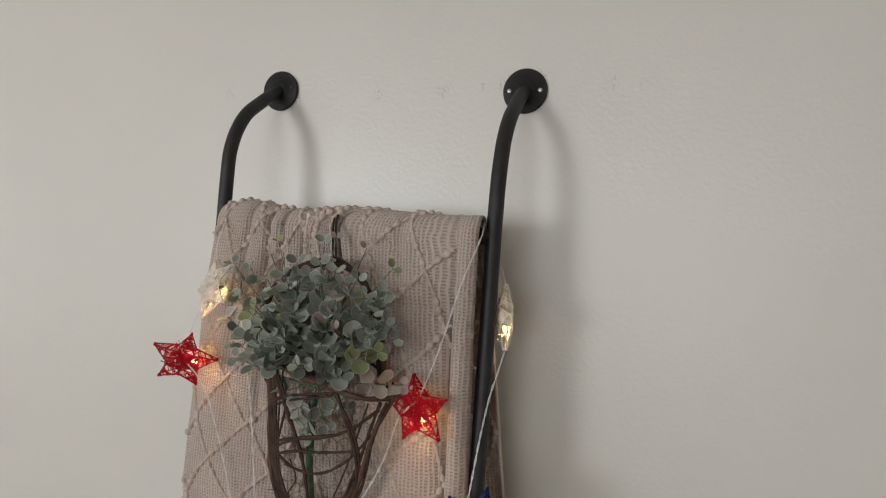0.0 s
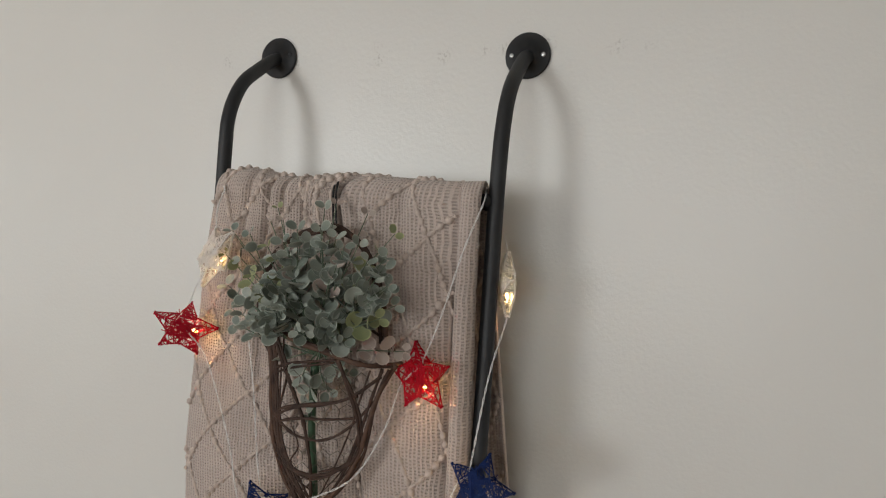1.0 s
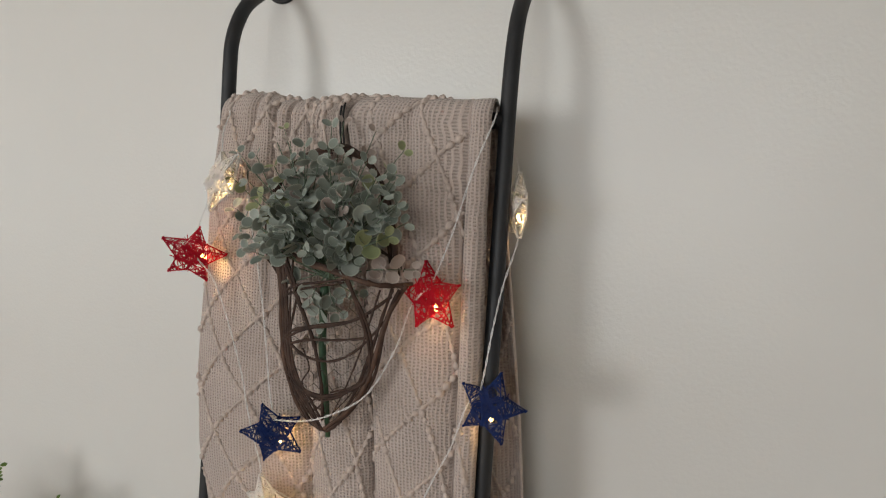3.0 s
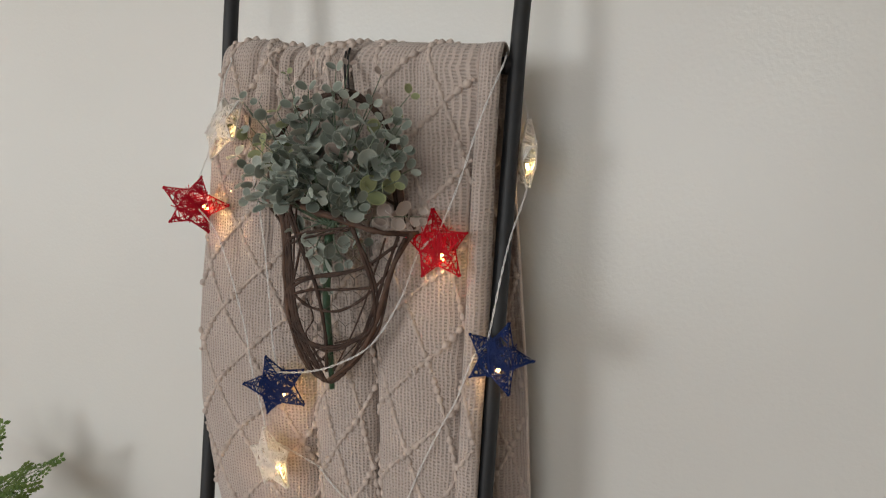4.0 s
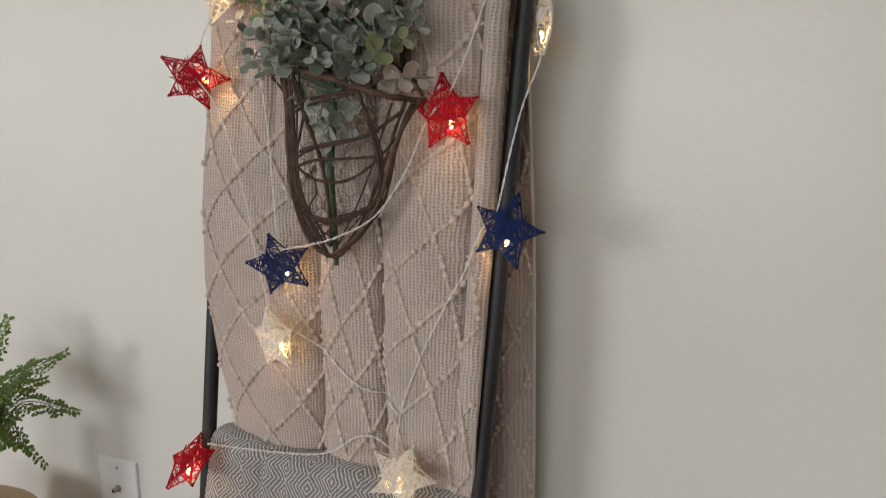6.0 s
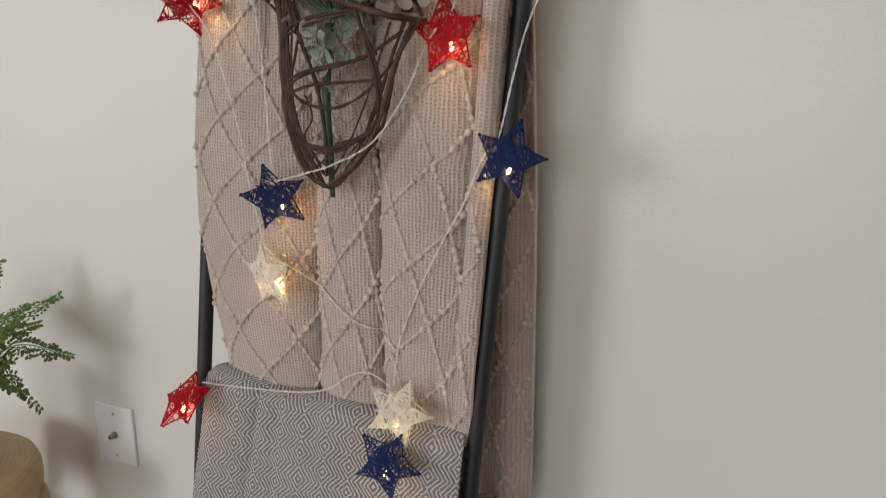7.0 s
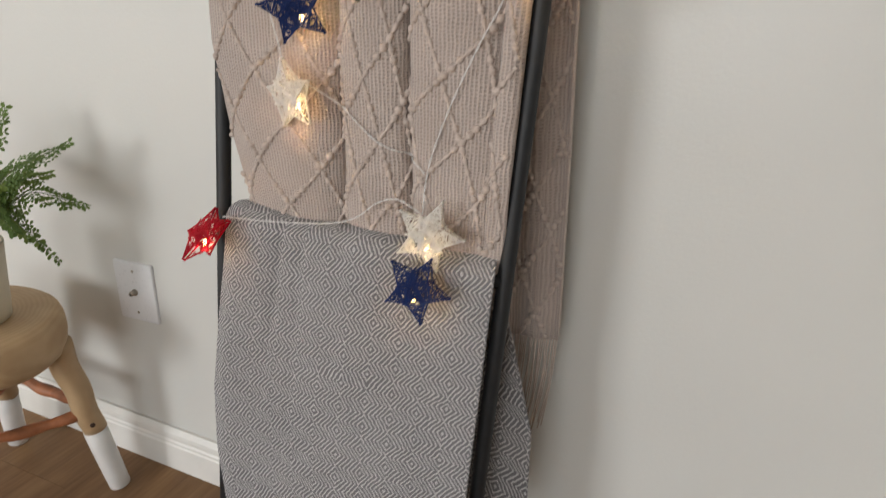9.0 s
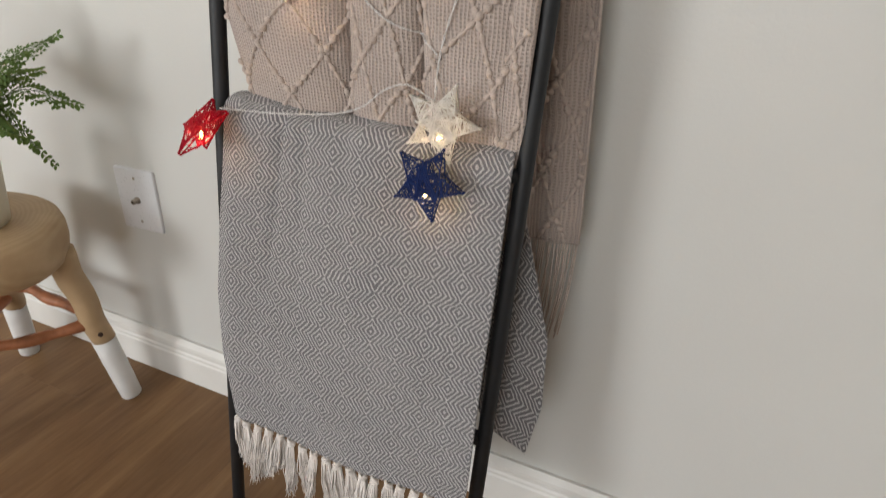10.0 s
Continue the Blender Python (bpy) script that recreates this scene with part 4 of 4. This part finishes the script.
rng = random.Random(8)
B0 = (-0.487, -0.196, 1.115)
for tip, kind, pairs, size in (((-0.606, -0.215, 1.190), "grey", 4, 0.0185), ((-0.590, -0.212, 1.222), "grey", 4, 0.0180), ((-0.584, -0.206, 1.252), "grey", 4, 0.0165), ((-0.604, -0.206, 1.160), "grey", 4, 0.0170),
                               ((-0.566, -0.222, 1.205), "yellow", 4, 0.0180), ((-0.570, -0.226, 1.178), "grey", 4, 0.0200), ((-0.560, -0.200, 1.268), "pink", 3, 0.0150), ((-0.520, -0.230, 1.246), "pink", 4, 0.0165),
                               ((-0.394, -0.222, 1.206), "grey", 4, 0.0180), ((-0.402, -0.218, 1.236), "grey", 4, 0.0170), ((-0.452, -0.232, 1.225), "pink", 4, 0.0170), ((-0.500, -0.236, 1.262), "grey", 4, 0.0200)):
    sprig(B0, tip, kind, pairs, size, (rng.uniform(-.01, .01), -0.010, 0.006), rng)
for k in range(26):
    a = math.pi * (-0.08 + 1.16 * ((k * 0.618) % 1))
    q = math.sqrt(0.08 + 0.92 * ((k * 0.37 + 0.2) % 1))
    tip = (-0.487 + 0.106 * q * math.cos(a), -0.204 - 0.034 * math.sqrt(1 - q * q * 0.92) + rng.uniform(-0.006, 0.006), 1.163 + 0.118 * q * math.sin(a))
    sprig(B0, tip, "grey", 4, 0.0190, (rng.uniform(-.012, .012), -0.012, 0.004), rng)
for tip, kind, pairs, size in (((-0.610, -0.204, 1.254), "grey", 4, 0.0150), ((-0.618, -0.206, 1.226), "yellow", 4, 0.0150), ((-0.398, -0.204, 1.262), "yellow", 4, 0.0150), ((-0.400, -0.228, 1.172), "yellow", 4, 0.0180),
                               ((-0.374, -0.218, 1.138), "pink", 6, 0.0165), ((-0.432, -0.204, 1.282), "pink", 4, 0.0150), ((-0.540, -0.204, 1.270), "pink", 3, 0.013), ((-0.545, -0.226, 1.240), "yellow", 4, 0.016),
                               ((-0.484, -0.208, 1.286), "grey", 4, 0.019), ((-0.556, -0.192, 1.284), "yellow", 3, 0.011), ((-0.470, -0.206, 1.292), "pink", 3, 0.013)):
    sprig(B0, tip, kind, pairs, size, (rng.uniform(-.01, .01), -0.010, 0.006), rng)
for k in range(9):
    tip = (-0.535 + 0.011 * k, -0.240 + 0.004 * ((k * 3) % 4), 1.150 + 0.020 * ((k * 5) % 4))
    sprig((tip[0] * 0.4 - 0.292, -0.205, 1.125), tip, "grey", 3, 0.0165, (rng.uniform(-.006, .006), -0.006, 0.004), rng)
for tip in ((-0.490, -0.212, 1.050), (-0.505, -0.210, 1.085), (-0.468, -0.210, 1.080), (-0.540, -0.205, 1.105), (-0.445, -0.206, 1.100)):
    sprig((-0.487, -0.200, 1.125), tip, "grey", 3, 0.017, (0, -0.008, 0), rng)
part("stalk", tube(Geo(), spline([(-0.489, -0.205, 1.110), (-0.490, -0.206, 1.040), (-0.486, -0.203, 0.985), (-0.484, -0.198, 0.930)], 24), [0.0052 - 0.0022 * i / 23 for i in range(24)], 8), M_STALK, euca, "bundled dark green plastic stalk")

# ---- coaxial wall plate ----
PX, PZ = -1.0495, 0.382
plate = tagged(thing("wall_plate", PX, 0, PZ), "white plastic coaxial wall plate with a metal connector", "wall plate")
g = Geo()
rim = []
for k in range(32):
    a = 2 * math.pi * k / 32
    sx, sz = (1 if math.cos(a) >= 0 else -1), (1 if math.sin(a) >= 0 else -1)
    rim.append((sx * 0.0425 + 0.004 * math.cos(a), sz * 0.0555 + 0.004 * math.sin(a)))
levels = [(1.0, -0.0003), (1.0, -0.003), (0.985, -0.0052), (0.95, -0.006)]
v = [(PX + x * s, y, PZ + z * s) for s, y in levels for x, z in rim]
f = [(i * 32 + k, i * 32 + (k + 1) % 32, (i + 1) * 32 + (k + 1) % 32, (i + 1) * 32 + k) for i in range(3) for k in range(32)] + [tuple(range(96, 128))]
part("cover", g.add(v, f), M_PLATE, plate)
conn = part("connector", lathe(Geo(), [(0.0065, 0), (0.0065, 0.003), (0.0046, 0.0032), (0.0048, 0.0045), (0.0044, 0.0055), (0.0048, 0.0068), (0.0044, 0.0080), (0.0048, 0.0092), (0.0044, 0.0125)], pose(PX, -0.0058, PZ, 90, 0, 0), 18), M_BRASS, plate, "threaded nickel coaxial connector")
# a flat dark disc stands for the shade inside the pin hole
part("pin_hole_shade", lathe(Geo(), [(0.0026, 0), (0.0026, 0.0006)], pose(PX, -0.0182, PZ, 90, 0, 0), 12), M_SOIL, conn, "dark disc for the shade in the pin hole")
for dz in (0.0417, -0.0417):
    part("screw", lathe(Geo(), [(0.0030, 0), (0.0028, 0.0008), (0.0016, 0.0013)], pose(PX, -0.0058, PZ + dz, 90, 0, 0), 12), M_BRASS, plate, "small slotted screw")

plate.matrix_basis = pose(PX, 0, PZ, 0, -3.5, 0)

# ---- log stool ----
SX, SY, SZ = -1.190, -0.212, 0.392
stool = tagged(thing("log_stool", SX, SY, 0), "log-slice stool with white-dipped legs and reddish stretchers by the wall", "stool")
rng = random.Random(4)
ph = [rng.uniform(0, 6) for _ in range(4)]
wob = lambda a, i: 0.02 * math.sin(2 * a + ph[0]) + 0.012 * math.sin(3 * a + ph[1]) + 0.006 * math.sin(7 * a + ph[2] + 0.3 * i)
g = lathe(Geo(), [(0.098, -0.090), (0.117, -0.086), (0.126, -0.076), (0.131, -0.060), (0.134, -0.040), (0.133, -0.020), (0.129, -0.009), (0.122, -0.003), (0.114, 0.0), (0.07, 0.0), (0.015, 0.0)], None, 64, wob)
seat = attach("seat", g.mesh("seat", M_SEAT), stool)
seat.matrix_basis = Matrix.Translation((SX, SY, SZ))
part("branch_stub", lathe(Geo(), [(0.020, 0), (0.018, 0.012), (0.012, 0.016)], pose(SX + 0.060, SY - 0.108, SZ - 0.042, 90, 0, 28), 16), M_LEG, seat, "cut branch knot")
FEET = {0: (-1.050, -0.094), 1: (-1.334, -0.094), 2: (-1.192, -0.340)}
joint = {}
for side, (fx, fy) in FEET.items():
    foot, top = Vector((fx, fy, 0)), Vector((fx + (-1.185 - fx) * 0.38, fy + (-0.205 - fy) * 0.42, SZ - 0.064))
    at = lambda t, foot=foot, top=top: foot + (top - foot) * t
    n = 14
    leg = part("leg", tube(Geo(), [at(0.415 + 0.585 * i / n) + Vector((0.0016 * math.sin(i * 0.8 + fx * 9), 0.0016 * math.cos(i * 0.9), 0)) for i in range(n + 1)], [0.0205 + 0.0035 * i / n for i in range(n + 1)], 18), M_LEG, stool)
    part("painted_end", tube(Geo(), [at(t) for t in (0.0, 0.006, 0.1, 0.2, 0.31, 0.419)], [0.0165, 0.0190, 0.0197, 0.0202, 0.0207, 0.0210], 20), M_WHITEP, leg, "white painted lower leg")
    if side == 0:
        nd = Vector((0.79, -0.55, 0.25)).normalized()
        part("knot", lathe(Geo(), [(0.0045, -0.002), (0.0045, 0.0006), (0.002, 0.001)], look(at(0.47) + nd * 0.0205, at(0.47) + nd * 2) @ pose(0, 0, 0, 180, 0, 0), 12), M_VINE, leg, "dark wood knot")
    joint[side] = at
for a, b, t in ((0, 1, 0.60), (0, 2, 0.53), (1, 2, 0.50)):
    p, q = joint[a](t), joint[b](t)
    line = [p.lerp(q, i / 20) + Vector((0.002 * math.sin(i * 0.7), 0.002 * math.cos(i * 0.9), 0.003 * math.sin(i * 0.5 + 1))) for i in range(21)]
    part("stretcher", tube(Geo(), line, [0.0105 + 0.0012 * math.sin(i * 0.9) for i in range(21)], 12), M_STRETCH, stool, "reddish brown branch stretcher")

# ---- fern in a cream pot ----
FX, FY = -1.174, -0.222
pot = tagged(thing("flower_pot", FX, FY, SZ), "cream ceramic pot standing on the log stool", "pot")
part("body", lathe(Geo(), [(0.0530, 0.0), (0.0565, 0.003), (0.0580, 0.02), (0.0605, 0.07), (0.0635, 0.125), (0.0640, 0.131), (0.0620, 0.133), (0.0590, 0.131), (0.0570, 0.115)], pose(FX, FY, SZ + 0.0005), 48), M_POT, pot)
part("soil", lathe(Geo(), [(0.0570, 0.108), (0.0565, 0.1145), (0.03, 0.118)], pose(FX, FY, SZ), 32), M_SOIL, pot, "dark potting soil")
fern = tagged(thing("fern", FX, FY, SZ + 0.115), "green fern with arching feathery fronds in the pot", "plant")


def frond(base, tip, rise, seed):
    rng = random.Random(seed)
    base, tip = Vector(base), Vector(tip)
    mid = base.lerp(tip, 0.5) + Vector((0, 0, rise))
    n = 30
    line = spline([base, mid, tip], n)
    part("frond_stem", tube(Geo(), line, [0.0013 - 0.0009 * i / (n - 1) for i in range(n)], 5), M_FERNST, fern)
    g = Geo()

    def leaflet(q, d, nrm, L):
        s = d.cross(nrm).normalized()
        lift = nrm * L * 0.12
        a = [q, q + d * L * 0.35 + s * L * 0.27 + lift, q + d * L * 0.70 + s * L * 0.33, q + d * L + s * L * 0.06 - lift, q + d * L * 0.95 - s * L * 0.10 - lift, q + d * L * 0.66 - s * L * 0.31, q + d * L * 0.3 - s * L * 0.22 + lift]
        g.add(a + [q + d * L * 0.5], [(i, (i + 1) % 7, 7) for i in range(7)])

    span = (tip - base).length
    for i in range(7, n):
        t = (line[min(n - 1, i + 1)] - line[i - 1]).normalized()
        nrm = (Vector((0.15, -0.35, 1)) + Vector([rng.uniform(-.3, .3) for _ in range(3)]))
        nrm = (nrm - t * nrm.dot(t)).normalized()
        side = t.cross(nrm)
        w = span * 0.17 * (1 - (i - 6) / (n - 6)) ** 0.75 * min(1, (i - 5) / 5)
        for sg in (1, -1):
            d = (side * sg + t * 0.75 + nrm * rng.uniform(-.15, .25)).normalized()
            if w < 0.010:
                leaflet(line[i], d, nrm, 0.0112 * rng.uniform(0.8, 1.15))
                continue
            steps = max(2, int(w / 0.0075))
            for k in range(1, steps + 1):
                q = line[i] + d * (w * k / steps) - Vector((0, 0, 1)) * (w * 0.25 * (k / steps) ** 2)
                for s2 in (1, -1):
                    dd = (d * 0.75 + nrm.cross(d) * s2).normalized()
                    leaflet(q, dd, nrm, 0.0106 * rng.uniform(0.75, 1.15) * (1 - 0.25 * k / steps))
            tube(g, [line[i], line[i] + d * w * 0.5 - Vector((0, 0, w * 0.06)), line[i] + d * w - Vector((0, 0, w * 0.25))], 0.0004, 3)
    part("frond", g, M_FERN, fern)


ROOT = Vector((FX, FY, SZ + 0.112))
for k, (tip, rise) in enumerate((((-1.046, -0.100, 0.682), 0.035), ((-1.032, -0.098, 0.580), 0.060), ((-1.088, -0.120, 0.478), 0.085), ((-1.166, -0.110, 0.722), 0.02), ((-1.100, -0.100, 0.622), 0.04),
                                 ((-1.060, -0.200, 0.560), 0.06), ((-1.150, -0.080, 0.640), 0.03), ((-1.290, -0.130, 0.640), 0.05), ((-1.300, -0.260, 0.600), 0.06), ((-1.250, -0.380, 0.610), 0.06), ((-1.140, -0.370, 0.600), 0.07), ((-1.230, -0.170, 0.720), 0.02), ((-1.118, -0.205, 0.590), 0.05), ((-1.090, -0.165, 0.535), 0.07), ((-1.125, -0.140, 0.560), 0.06), ((-1.130, -0.255, 0.545), 0.06), ((-1.150, -0.130, 0.600), 0.05), ((-1.165, -0.180, 0.560), 0.06), ((-1.108, -0.175, 0.618), 0.04), ((-1.140, -0.225, 0.640), 0.03), ((-1.120, -0.240, 0.505), 0.08), ((-1.105, -0.130, 0.505), 0.08))):
    off = Vector((rng.uniform(-0.02, 0.02), rng.uniform(-0.02, 0.02), 0))
    frond(ROOT + off, tip, rise, 30 + k)

# ---- floor planks ----
floor_ob = bpy.data.objects["floor"]
rng = random.Random(6)
PW = 0.182


def plank_mesh(length):
    g = Geo()
    w, e = PW / 2 - 0.00006, 0.0002
    out = [(-w, -0.0115), (-w, -e), (-w + e, 0.0), (w - e, 0.0), (w, -e), (w, -0.0115)]
    g.add([(x, y, z) for y in (0.0003, length - 0.0003) for x, z in out], [(k, (k + 1) % 6, 6 + (k + 1) % 6, 6 + k) for k in range(6)] + [tuple(reversed(range(6))), tuple(range(6, 12))])
    return g.mesh("plank", M_FLOOR, False)


whole = plank_mesh(1.22)
x = X0 + PW / 2 + 0.001
while x < X1 - 0.02:
    y = Y0 + 0.001
    first_cut = rng.uniform(0.25, 1.2)
    while y < -0.03:
        ln = min(first_cut if y < Y0 + 0.01 else 1.22, -0.002 - y)
        pl = attach("plank", whole if ln == 1.22 else plank_mesh(ln), floor_ob)
        pl.matrix_basis = Matrix.Translation((x, y, 0))
        y += ln
    x += PW
